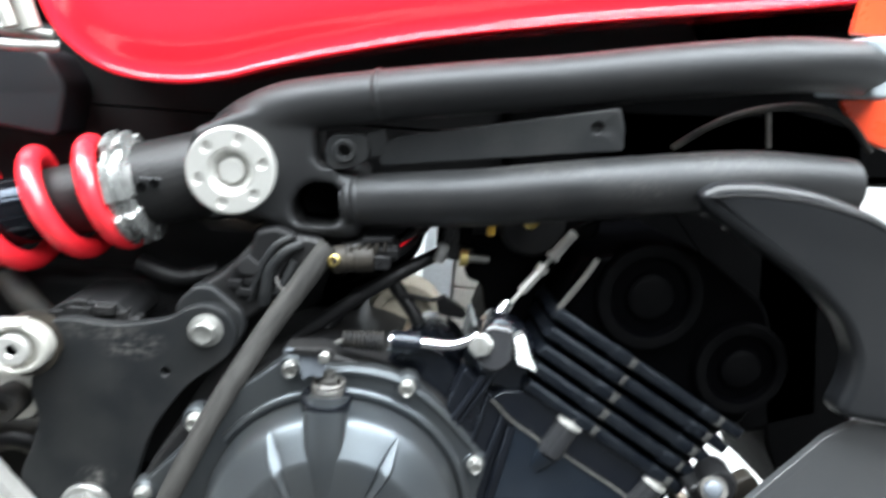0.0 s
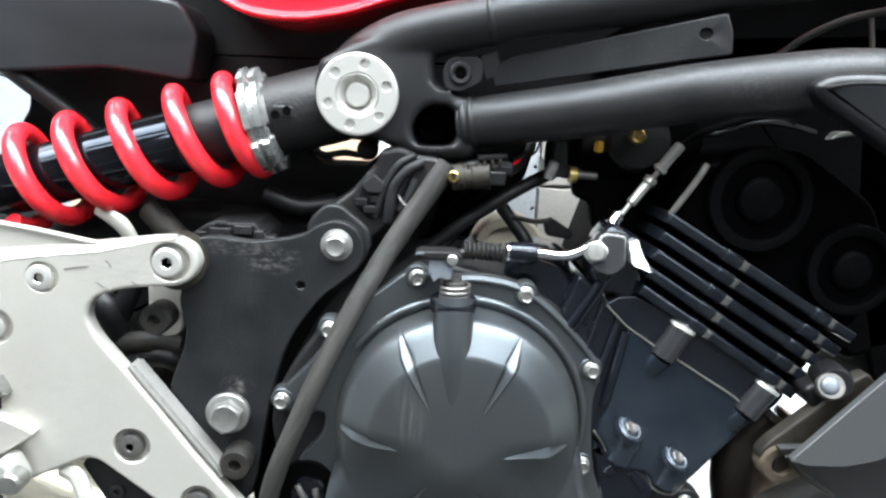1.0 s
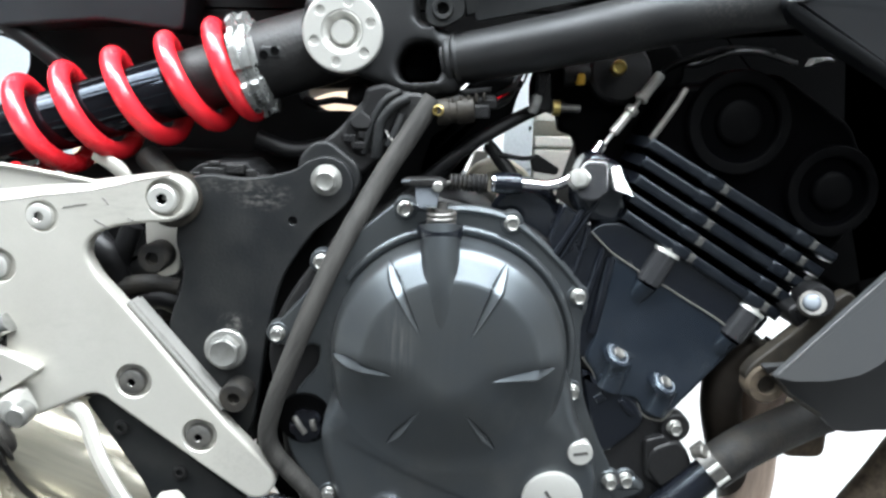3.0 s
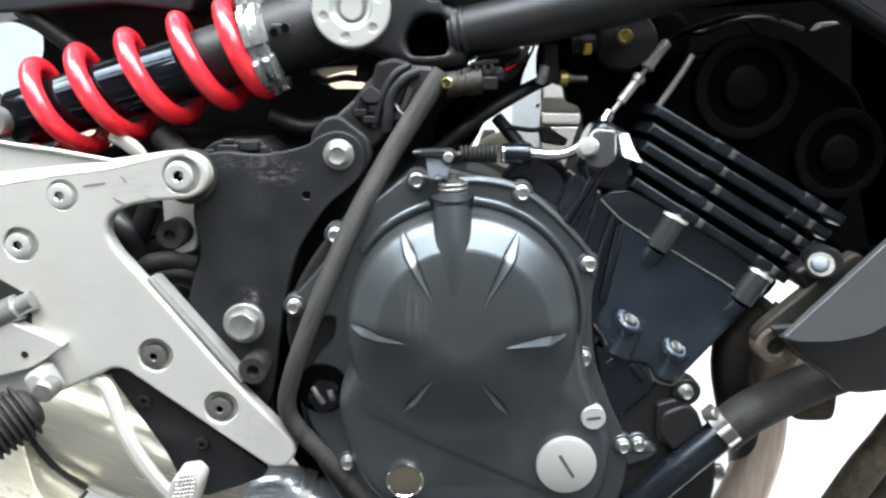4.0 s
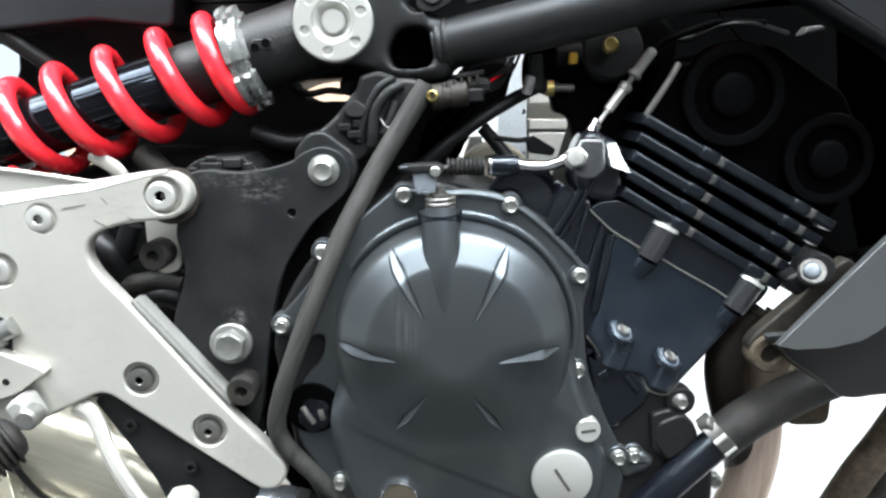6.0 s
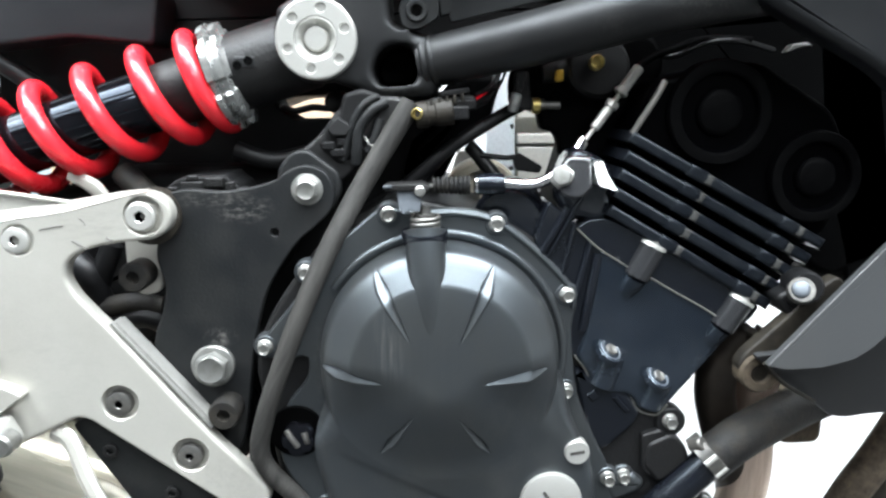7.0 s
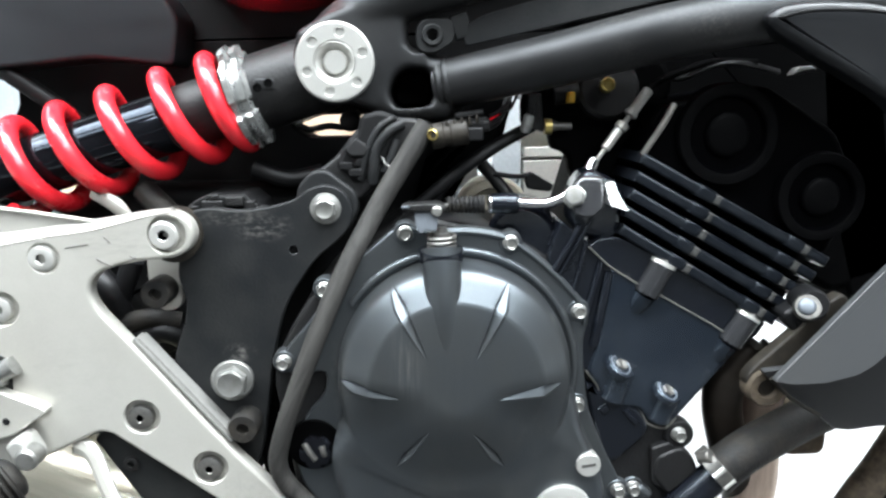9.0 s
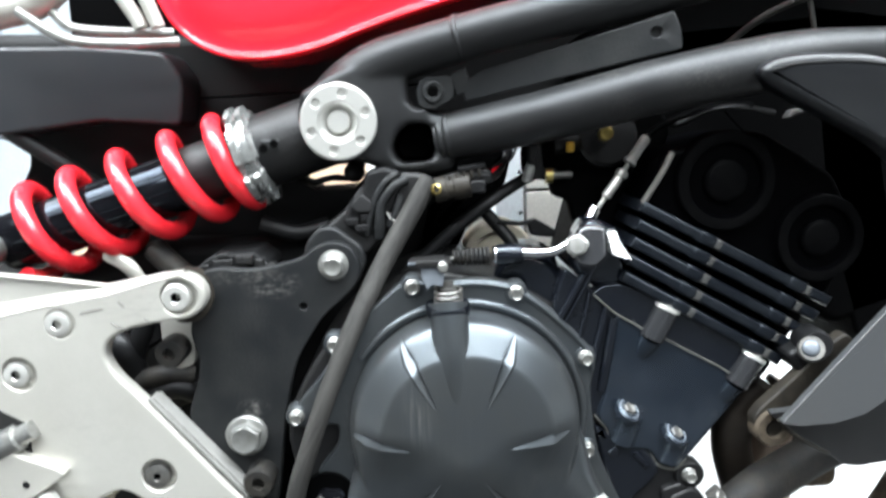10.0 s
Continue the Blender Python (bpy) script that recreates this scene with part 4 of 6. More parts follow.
for i in range(6):
    for j in range(8):
        place("knurl", stud, ta + (tb - ta) * (i / 5) + (tc - ta) * (j / 7), Matrix(), pedal)
guard = round_corners([(-0.3037, 0.2331), (-0.2964, 0.2383), (-0.2852, 0.2394), (-0.1712, 0.1446), (-0.1766, 0.1362), (-0.2293, 0.1174), (-0.2499, 0.1330), (-0.2602, 0.1607), (-0.2861, 0.2038)], 0.005)
hg = part("heel_guard", prism(guard, 0.478, 0.484, 0.0012), M["plate"], bike, "matt black heel guard plate")
for q in ((-0.2747, 0.4780, 0.2102), (-0.2276, 0.4780, 0.1701)):
    bolt("socket_small", q, hg)

# silencer and link pipe below the bracket
sil = part("silencer", lathe([(-0.02, 0.0), (-0.02, 0.035), (0.0, 0.048), (0.03, 0.054), (0.17, 0.056), (0.235, 0.050), (0.265, 0.030), (0.27, 0.0)], (-0.4513, 0.5700, 0.1711), (0.91, 0.0, -0.40), 56), M["exhaust"], bike, "heat-stained stainless exhaust silencer", 50)
part("end_cover", prism(crom([(-0.4630, 0.1709), (-0.4214, 0.1671), (-0.4053, 0.1614), (-0.3951, 0.1452), (-0.3793, 0.1218), (-0.3557, 0.1029), (-0.3714, 0.0968), (-0.4077, 0.1086), (-0.4379, 0.1239), (-0.4686, 0.1332)], 4, True), lambda x, z: 0.512 + 0.7 * (z - 0.17), lambda x, z: 0.560, 0.001), M["exhaust"], sil, "pale metal silencer end cover")
part("cover_edge", tube([(-0.4024, 0.5090, 0.1645), (-0.3899, 0.5080, 0.1433), (-0.3743, 0.5080, 0.1236), (-0.3513, 0.5090, 0.1060)], 0.0028, 8), M["cast"], sil)
lp = part("exhaust_link_pipe", tube([(-0.3000, 0.5700, 0.0330), (-0.2423, 0.5600, 0.0570), (-0.1830, 0.5520, 0.0805), (-0.1500, 0.5500, 0.0700), (-0.1010, 0.5500, 0.0430)], 0.024, 28), M["link"], bike, "bright exhaust link pipe")
part("pipe_clamp", lathe([(-0.006, 0.0265), (0.006, 0.0265)], (-0.1560, 0.5505, 0.0725), (0.95, 0, -0.3), 32), M["zinc"], lp)

# engine: crankcase, clutch cover, cylinder, head
case = crom([(-0.0378, 0.4099), (0.0109, 0.4078), (0.0579, 0.3916), (0.0918, 0.3657), (0.1133, 0.3342), (0.1180, 0.2842), (0.1223, 0.2427), (0.1423, 0.2001), (0.1828, 0.1618), (0.1824, 0.0990), (0.0969, 0.0330), (-0.0308, 0.0384), (-0.0933, 0.0918), (-0.1328, 0.1546), (-0.1412, 0.1987), (-0.1469, 0.2414), (-0.1515, 0.2829), (-0.1337, 0.3281), (-0.0967, 0.3720)], 4, True)
engine = part("engine", prism(case, 0.484, 0.78, 0.004), M["cast"], bike, "black twin-cylinder engine with a charcoal clutch cover")
flange = crom([(-0.0387, 0.4105), (-0.0170, 0.4061), (0.0102, 0.4071), (0.0398, 0.4018), (0.0607, 0.3891), (0.0820, 0.3706), (0.1040, 0.3462), (0.1105, 0.3304), (0.1060, 0.3085), (0.1091, 0.2687), (0.1143, 0.2432), (0.1283, 0.2094), (0.1414, 0.1801), (0.1455, 0.1473), (0.1343, 0.1080), (0.1027, 0.0791), (0.0416, 0.0642), (-0.0305, 0.0784), (-0.0661, 0.1041), (-0.0910, 0.1249), (-0.1075, 0.1472), (-0.1174, 0.1679), (-0.1310, 0.1884), (-0.1354, 0.2160), (-0.1269, 0.2472), (-0.1109, 0.2677), (-0.1084, 0.2877), (-0.1255, 0.2867), (-0.1444, 0.2896), (-0.1468, 0.2985), (-0.1364, 0.3123), (-0.1192, 0.3317), (-0.1022, 0.3557), (-0.0856, 0.3768), (-0.0625, 0.3954), (-0.0496, 0.4059)], 3, True)
# added filler that blacks out the gap between bracket tip and hose
part("case_shade_filler", prism(round_corners([(-0.1950, 0.2550), (-0.1200, 0.2300), (-0.0800, 0.1200), (-0.0900, 0.0700), (-0.1500, 0.0700), (-0.1850, 0.1300)], 0.01), 0.565, 0.70, 0.006), M["inner"], engine, "added near-black filler standing in for the shade below the crankcase")
cov = part("clutch_cover", prism(flange, 0.475, 0.488, 0.002), M["cover"], bike, "charcoal painted alloy clutch cover with moulded blades, slightly scratched", 45)
dc = Vector((-0.0016, 0.4600, 0.2878))
blades = [(Vector(a), Vector(b), w) for (a, b), w in (([(-0.0517, 0.3696), (-0.0242, 0.3127)], 0.0043), ([(0.0404, 0.3682), (0.0133, 0.3114)], 0.0045), ([(-0.0960, 0.2917), (-0.0453, 0.2799)], 0.0047), ([(0.0822, 0.2867), (0.0301, 0.2780)], 0.0047), ([(-0.0507, 0.2138), (-0.0228, 0.2521)], 0.0034), ([(0.0377, 0.2116), (0.0103, 0.2509)], 0.0034))]
PROFILE = [(0.0, 0.4300), (0.030, 0.4303), (0.052, 0.4311), (0.0640, 0.4321), (0.0685, 0.4331), (0.0715, 0.4349), (0.0790, 0.4400), (0.0860, 0.4450), (0.0905, 0.4495), (0.0935, 0.4570), (0.0953, 0.4680), (0.0958, 0.4790)]
curve = crom(PROFILE, 10)
pr, py_ = [p[0] for p in curve], [p[1] for p in curve]
pear = crom([(-0.0862, 0.2729), (-0.0577, 0.3214), (0.0015, 0.3359), (0.0612, 0.3220), (0.0956, 0.2738), (0.1070, 0.2338), (0.1223, 0.1978), (0.1282, 0.1554), (0.1133, 0.1143), (0.0695, 0.0945), (0.0145, 0.0998), (-0.0402, 0.1052), (-0.0795, 0.1299), (-0.0972, 0.1704), (-0.1035, 0.2226)], 5, True)
swell = lambda x, z: 0.4595 - 0.0068 * math.exp(-((x - dc.x) / 0.07) ** 2) * min(1.0, max(0.0, (z - dc.z + 0.148) / 0.05))
by_angle = sorted((math.atan2(p[1] - dc.z, p[0] - dc.x), math.hypot(p[1] - dc.z, p[0] - dc.x)) for p in pear)
pear_a, pear_r = [q[0] for q in by_angle], [q[1] for q in by_angle]


def blend(a, b, k):
    h = min(1.0, max(0.0, 0.5 + 0.5 * (b - a) / k))
    return b + (a - b) * h - k * h * (1 - h)


def cover_face():
    """The dome and the pear-shaped lower housing as one cast skin, with the moulded blades."""
    bm = bmesh.new()
    nt, nr = 900, 180
    rings = []
    cols = []
    for j in range(nt):
        a = 2 * math.pi * j / nt
        a = a - 2 * math.pi if a > math.pi else a
        low = min(1.0, max(0.0, (-math.sin(a) + 0.15) / 0.75))
        reach = float(np.interp(a, pear_a, pear_r, period=2 * math.pi))
        cols.append((math.cos(a), math.sin(a), low * low * (3 - 2 * low), reach, max(0.0962, reach)))
    for i in range(1, nr + 1):
        ring = []
        for ca_, sa_, low, reach, edge in cols:
            r = edge * (i / nr) ** 0.8
            g = max(0.0, min(1.0, r / 0.0962) - 0.18) / 0.82
            y = float(np.interp(r, pr, py_))
            y = y * (1 - low) + (0.430 + 0.0225 * (0.5 * (g - 0.14 * (1 - math.exp(-g / 0.14))) / 0.86 + 0.5 * g * g * (3 - 2 * g))) * low
            if r > 0.0962:
                y += (0.30 + 3.0 * (1 - low)) * (r - 0.0962)
            p = Vector((dc.x + r * ca_, dc.z + r * sa_))
            if r < reach:
                fall = max(0.0, 1 - (reach - r) / 0.015)
                y = blend(y, swell(p.x, p.y) + 0.015 * (1 - math.sqrt(max(0.0, 1 - fall * fall))), 0.0045)
            step = (0.2020 - 0.50 * (p.x + 0.0550) - p.y) / 1.118
            if step > 0:
                step = min(1.0, step / 0.007)
                y += 0.0013 * step * step * (3 - 2 * step) * min(1.0, max(0.0, (p.x + 0.095) / 0.04))
            for o, q, wide in blades:
                u = q - o
                f = (p - o).dot(u) / u.length_squared
                if 0 < f < 1:
                    half = wide * min(1.0, (f / 0.30) ** 0.8, ((1 - f) / 0.70) ** 0.75)
                    w = (u.x * (p.y - o.y) - u.y * (p.x - o.x)) / u.length / max(half, 1e-6) * (1 if u.x > 0 else -1)
                    lift = 0.42 * half
                    if -1 < w < 1:
                        y += (0.95 * half + lift) * ((1 - w) / 0.17 if w > 0.83 else (1 + w) / 1.83) - lift * min(1.0, (1 - w) / 0.17)
                    elif -1.45 < w <= -1:
                        y -= lift * (1.45 + w) / 0.45
            ring.append(bm.verts.new((p.x, y, p.y)))
        rings.append(ring)
    for r0, r1 in zip(rings, rings[1:]):
        for j in range(nt):
            bm.faces.new((r0[j - 1], r0[j], r1[j], r1[j - 1]))
    bm.faces.new(rings[0])
    return bm


part("domed_face", cover_face(), M["cover"], cov, "", 60)
part("housing_edge", prism(pear, 0.4640, 0.480, 0.010, 7), M["cover"], cov, "", 60)
outer_lip = [Vector((p[0], 0.4748, p[1])) for p in inset(flange, 0.0034)]
lip_to = max(range(len(flange)), key=lambda i: flange[i][0] * (flange[i][1] > 0.29))
part("flange_lip", tube(outer_lip[:lip_to + 2], 0.0022, 10, straight=True), M["cover"], cov, "", 80)
rim = [Vector((dc.x + 0.1005 * math.cos(a), 0.4745, dc.z + 0.1005 * math.sin(a))) for a in (radians(v) for v in range(-15, 150, 5))]
part("cover_rim", tube(rim, 0.0035, 10, straight=True), M["cover"], cov, "", 80)
for q in ((-0.0396, 0.4745, 0.4035), (0.0448, 0.4745, 0.3943), (0.1014, 0.4745, 0.3361), (0.1018, 0.4745, 0.2545), (-0.1414, 0.4745, 0.2980), (-0.1056, 0.4745, 0.3588), (-0.1001, 0.4745, 0.1558), (0.1395, 0.4745, 0.1738), (0.1538, 0.4780, 0.1736)):
    part("bolt_boss", lathe([(-0.012, 0.0098), (-0.001, 0.0096), (0.0004, 0.0085), (0.0004, 0)], q, seg=24), M["cover"], cov)
    bolt("small", q, cov, None, "bright zinc flange bolt")
part("release_shaft_boss", tube([(-0.0118, 0.4520, 0.3946), (-0.0114, 0.4478, 0.3800), (-0.0104, 0.4432, 0.3560), (-0.0094, 0.4424, 0.3300), (-0.0086, 0.4424, 0.3050)], [0.0162, 0.0152, 0.0140, 0.0126, 0.0112], 32), M["cover"], cov, "", 60)
part("boss_lip", lathe([(-0.006, 0.0168), (0.0, 0.0178), (0.003, 0.0172), (0.004, 0.0120), (0.004, 0)], (-0.0118, 0.4520, 0.3915), (0, -0.1, 1), 32), M["gloss"], cov, "black seal lip")
spr = []
sa, sb = Vector((-0.0114, 0.4520, 0.3942)), Vector((-0.0110, 0.4520, 0.4064))
for i in range(61):
    a = 2 * math.pi * 3.5 * i / 60
    spr.append(sa.lerp(sb, i / 60) + 0.0100 * Vector((math.cos(a), math.sin(a), 0)))
part("return_spring", tube(spr, 0.0017, 8, straight=True), M["dark_steel"], cov, "small steel return spring")
part("release_shaft", lathe([(-0.01, 0.0065), (0.013, 0.0065), (0.0135, 0.004), (0.018, 0.004)], sa, sb - sa, 16), M["dark_steel"], cov)


def slotted(name, q, r, h, slot_turn, slot_len, label):
    o = part(name, lathe([(-0.006, r * 1.0), (h * 0.4, r * 1.02), (h * 0.85, r), (h, r * 0.95), (h, 0)], q, seg=48), M["alloy"], cov, label, 30)
    d = Vector((math.cos(radians(slot_turn)), math.sin(radians(slot_turn))))
    c = Vector((q[0], q[2]))
    part("slot", slab(c - d * slot_len / 2, c + d * slot_len / 2, 0.0028, q[1] - h - 0.0003, q[1] - h + 0.001, 0.0001), M["dark_steel"], cov)


slotted("inspection_cap", (0.0879, 0.4570, 0.1646), 0.0252, 0.004, -58, 0.024, "large pale alloy inspection cap with a slot")
slotted("timing_plug", (0.1090, 0.4602, 0.2075), 0.0102, 0.0045, 8, 0.012, "small pale alloy timing plug with a slot")
part("oil_sight_glass", lathe([(-0.006, 0.0160), (0.001, 0.0160), (0.0015, 0.0152), (0.001, 0.0145), (0.0002, 0.0140)], (-0.0491, 0.4572, 0.1477), seg=48), M["chrome"], cov, "round oil sight glass in a bright ring")
part("glass", lathe([(-0.004, 0.0146), (0.0004, 0.0146), (0.0008, 0.012), (0.001, 0)], (-0.0491, 0.4572, 0.1477), seg=40), M["lens_glass"], cov, "dark oily glass")
# the flange has no hole here; a near-black disc imitates the recess's shade
part("port_shade_disc", lathe([(-0.004, 0.0225), (0.0002, 0.0225), (0.0010, 0.0215), (0.0012, 0.0)], (-0.1202, 0.4740, 0.2243), seg=40), M["inner"], cov, "raised black disc standing in for a shaded recess behind a shiny knob")
part("knob", lathe([(-0.004, 0.0150), (0.003, 0.0150), (0.0055, 0.0135), (0.0070, 0.0090), (0.0072, 0)], (-0.1185, 0.4735, 0.2190), (-0.1, -1, 0.15), 40, wobble=lambda a, d: 1 - 0.16 * max(0.0, math.cos(5 * a)) ** 3), M["piano"], cov, "ribbed gloss black knob", 30)
for a, b in (((-0.1272, 0.4665, 0.2290), (-0.1185, 0.4655, 0.2150)), ((-0.1128, 0.4665, 0.2265), (-0.1108, 0.4665, 0.2180))):
    part("lug", tube([a, Vector(a).lerp(Vector(b), 0.5) + Vector((0, -0.0012, 0)), b], 0.0026, 10), M["dark_steel"], cov)

# cylinder block
cb = round_corners([(0.1260, 0.3720), (0.1650, 0.3700), (0.2500, 0.3240), (0.2530, 0.3160), (0.1890, 0.2385), (0.1800, 0.2290), (0.1640, 0.2340), (0.1560, 0.2480), (0.1400, 0.2490), (0.1240, 0.2550), (0.1200, 0.2690), (0.1095, 0.2830), (0.1165, 0.3030), (0.1230, 0.3440)], 0.006)
cyl = part("cylinder_block", prism(cb, 0.4745, 0.78, 0.0050, 5), M["jacket"], bike, "gloss black finned cylinder block and head", 50)
GASKET = [(0.0930, 0.4030), (0.1080, 0.3900), (0.1250, 0.3740), (0.1420, 0.3630), (0.1560, 0.3540), (0.1690, 0.3480), (0.1860, 0.3380), (0.2120, 0.3230), (0.2300, 0.3110), (0.2420, 0.3050)]
deck = round_corners(GASKET[1:] + [(0.2520, 0.3120), (0.2585, 0.3225), (0.2350, 0.3405), (0.2110, 0.3545), (0.1840, 0.3705), (0.1580, 0.3845), (0.1380, 0.3950), (0.1300, 0.3975), (0.1160, 0.3960)], 0.003)
part("block_deck", prism(deck, 0.4735, 0.50, 0.0010, 3), M["gloss"], cyl, "", 50)
tunnel = round_corners([(0.0858, 0.4116), (0.1042, 0.3970), (0.1351, 0.3673), (0.1283, 0.3554), (0.1221, 0.3176), (0.1158, 0.2806), (0.1017, 0.2859), (0.0937, 0.3432), (0.0751, 0.3804)], 0.004)
part("chain_tunnel", prism(tunnel, 0.4775, 0.50, 0.002), M["gloss"], cyl, "black chain tunnel wall")
for (xa, za), (xb, zb), rr in (((0.1120, 0.4150), (0.0850, 0.3660), 0.0024), ((0.1010, 0.4060), (0.0800, 0.3680), 0.0032), ((0.1200, 0.3800), (0.1080, 0.3300), 0.0030), ((0.1260, 0.3680), (0.1150, 0.3050), 0.0040), ((0.1060, 0.3920), (0.0970, 0.3500), 0.0020)):
    part("tunnel_rib", tube([(xa, 0.4770, za), ((xa + xb) / 2, 0.4762, (za + zb) / 2), (xb, 0.4775, zb)], rr, 14), M["gloss"], cyl, "", 60)
for q0, q1, rr in (([(0.1689, 0.4740, 0.3742)], [(0.1565, 0.4740, 0.3498)], 0.0105), ([(0.2424, 0.4740, 0.3282)], [(0.2289, 0.4740, 0.3058)], 0.0105), ([(0.1405, 0.4790, 0.2829)], [(0.1330, 0.4810, 0.2570)], 0.0115), ([(0.1818, 0.4800, 0.2599)], [(0.1735, 0.4820, 0.2370)], 0.0115)):
    a, b = Vector(q0[0]), Vector(q1[0])
    o = part("stud_boss", lathe([(-0.001, rr * 0.8), (0.0, rr), ((b - a).length, rr * 1.02)], a, b - a, 28), M["boss" if a.z > 0.31 else "jacket"], cyl)
    if rr > 0.0102 and a.z > 0.31:
        part("stud_washer", lathe([(-0.0026, rr * 0.6), (-0.0024, rr * 1.05), (0.0004, rr * 1.08)], a, b - a, 28), M["alloy"], cyl, "bright washer")
    if a.z > 0.31:
        part("stud_nut", lathe([(-0.006, 0), (-0.006, rr * 0.45), (-0.005, rr * 0.62), (0.001, rr * 0.66)], a, b - a, 6), M["zinc"], cyl, "bright stud nut")
for a, b in (((0.1565, 0.4775, 0.3498), (0.1450, 0.4850, 0.3270)), ((0.2289, 0.4775, 0.3058), (0.2170, 0.4850, 0.2850))):
    a, b = Vector(a), Vector(b)
    part("boss_root", lathe([(0.0, 0.0108), (0.006, 0.0106), (0.014, 0.0096), ((b - a).length, 0.0070)], a, b - a, 28), M["jacket"], cyl, "", 60)
for q in ((0.1369, 0.4690, 0.2903), (0.1778, 0.4705, 0.2661)):
    nz = Vector((0.44, -0.48, 0.76))
    part("stud_seat", lathe([(-0.005, 0.0118), (-0.0004, 0.0114), (0.0, 0.0108), (0.0, 0)], q, nz, 32), M["jacket"], cyl)
    nut = part("stud_nut", lathe([(-0.002, 0.0094), (0.0003, 0.0094), (0.0006, 0.0088), (-0.0006, 0.0070), (-0.0006, 0.0)], q, nz, 32), M["lever"], cyl, "bright recessed flange bolt")
    part("bolt_head", lathe([(-0.001, 0.0056), (0.0014, 0.0056), (0.0020, 0.0050), (0.0012, 0.0030), (0.0012, 0)], q, nz, 6), M["dark_steel"], cyl, "", 25)
fa, fb_ = [(0.1463, 0.4612), (0.1320, 0.4048)], [(0.3031, 0.3737), (0.2642, 0.3246)]
for i in range(5):
    f = i / 4
    a = Vector(fa[0]).lerp(Vector(fa[1]), f)
    b = Vector(fb_[0]).lerp(Vector(fb_[1]), f)
    fin = part("cooling_fin", slab(a, b, 0.0088, 0.4682, 0.60, 0.0028, steps=5), M["fin"], cyl, "", 60)
    for g in (0.38, 0.86):
        c = a.lerp(b, g + 0.005 * i)
        d = (b - a).normalized()
        part("fin_swell", slab(c - d * 0.016, c + d * 0.0005, 0.0104, 0.4674, 0.56, 0.0032, steps=5), M["fin"], cyl, "", 60)
        # pale tip paints the lit facet at the end of each swell
        part("fin_tip", slab(c, c + d * random.uniform(0.0050, 0.0072), 0.0086, 0.4677, 0.56, 0.0022, steps=4), M["tip"], cyl, "fin tip in a paler colour for its lit facet")
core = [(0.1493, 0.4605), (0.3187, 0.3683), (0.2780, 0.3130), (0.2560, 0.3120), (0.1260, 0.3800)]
# core coloured near-black, which paints the shade between the fins
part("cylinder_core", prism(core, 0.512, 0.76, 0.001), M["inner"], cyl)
hp = round_corners([(0.1656, 0.5027), (0.1839, 0.5061), (0.2438, 0.5163), (0.3048, 0.4790), (0.3298, 0.4272), (0.3038, 0.3756), (0.2239, 0.4187), (0.1484, 0.4621)], 0.010)
part("gasket_edge", tube([(x, 0.4732, z - 0.0002) for x, z in GASKET[1:]], 0.0007, 6), M["bare"], cyl, "thin bare gasket edge")
# the head's shadow comes from its near-black paints
head = part("cylinder_head", prism(hp, 0.476, 0.76, 0.005), M["headblack"], bike, "black cylinder head with round cam covers, darkened to stand for shade")
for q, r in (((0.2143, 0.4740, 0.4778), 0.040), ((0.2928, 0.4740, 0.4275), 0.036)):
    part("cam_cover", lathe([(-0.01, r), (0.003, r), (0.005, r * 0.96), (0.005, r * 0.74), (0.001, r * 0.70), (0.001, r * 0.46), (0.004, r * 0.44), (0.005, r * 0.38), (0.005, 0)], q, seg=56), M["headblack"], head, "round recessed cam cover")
    part("cam_ring", lathe([(0.0, r * 0.76), (0.0056, r * 0.77), (0.0060, r * 0.80), (0.0056, r * 0.97), (0.0, r * 0.99)], q, seg=56, caps=False), M["headgrey"], head, "dusty outer ring, darkened to stand for shade")
    part("cam_disc", lathe([(-0.002, r * 0.42), (0.0052, r * 0.40), (0.0058, r * 0.36), (0.0062, r * 0.33), (0.0062, 0)], q, seg=40), M["headgrey"], head, "dusty raised cam disc, darkened to stand for shade")
part("head_edge_rib", tube([(0.1719, 0.4740, 0.5017), (0.1633, 0.4720, 0.4868), (0.1481, 0.4720, 0.4629)], 0.0026, 8), M["dark_steel"], head)

# cam chain tensioner and cable bracket
part("chain_tensioner", prism(round_corners([(0.0958, 0.4407), (0.1077, 0.4541), (0.1309, 0.4422), (0.1395, 0.4288), (0.1356, 0.3978), (0.1260, 0.3908), (0.1026, 0.3976), (0.0927, 0.4114)], 0.010), 0.476, 0.505, 0.0085, 6), M["gloss"], cyl, "gloss black chain tensioner housing", 60)
part("banjo_fitting", lathe([(-0.02, 0.0070), (-0.002, 0.0092), (0.000, 0.0092), (0.0008, 0.0076), (0.005, 0.0076), (0.0062, 0.0064), (0.0064, 0.0040), (0.0064, 0)], (0.0955, 0.4725, 0.4305), (-0.3, -1, 0.3), 24, wobble=lambda a, d: 1 - 0.06 * max(0.0, math.cos(6 * a))), M["zinc"], cyl, "bright banjo fitting")
# added shape: its slant and lighter metal imitate a bright smear of light
part("tensioner_sheen", prism(round_corners([(0.1000, 0.4470), (0.1185, 0.4460), (0.1180, 0.4230), (0.1080, 0.4140), (0.0955, 0.4155), (0.0905, 0.4260), (0.0940, 0.4370)], 0.005), lambda x, z: 0.4745 + 0.35 * (z - 0.445) - 0.25 * (x - 0.105), 0.49, 0.0030, 5), M["boss"], cyl, "added tensioner shoulder, tilted and lighter to give a bright sheen")
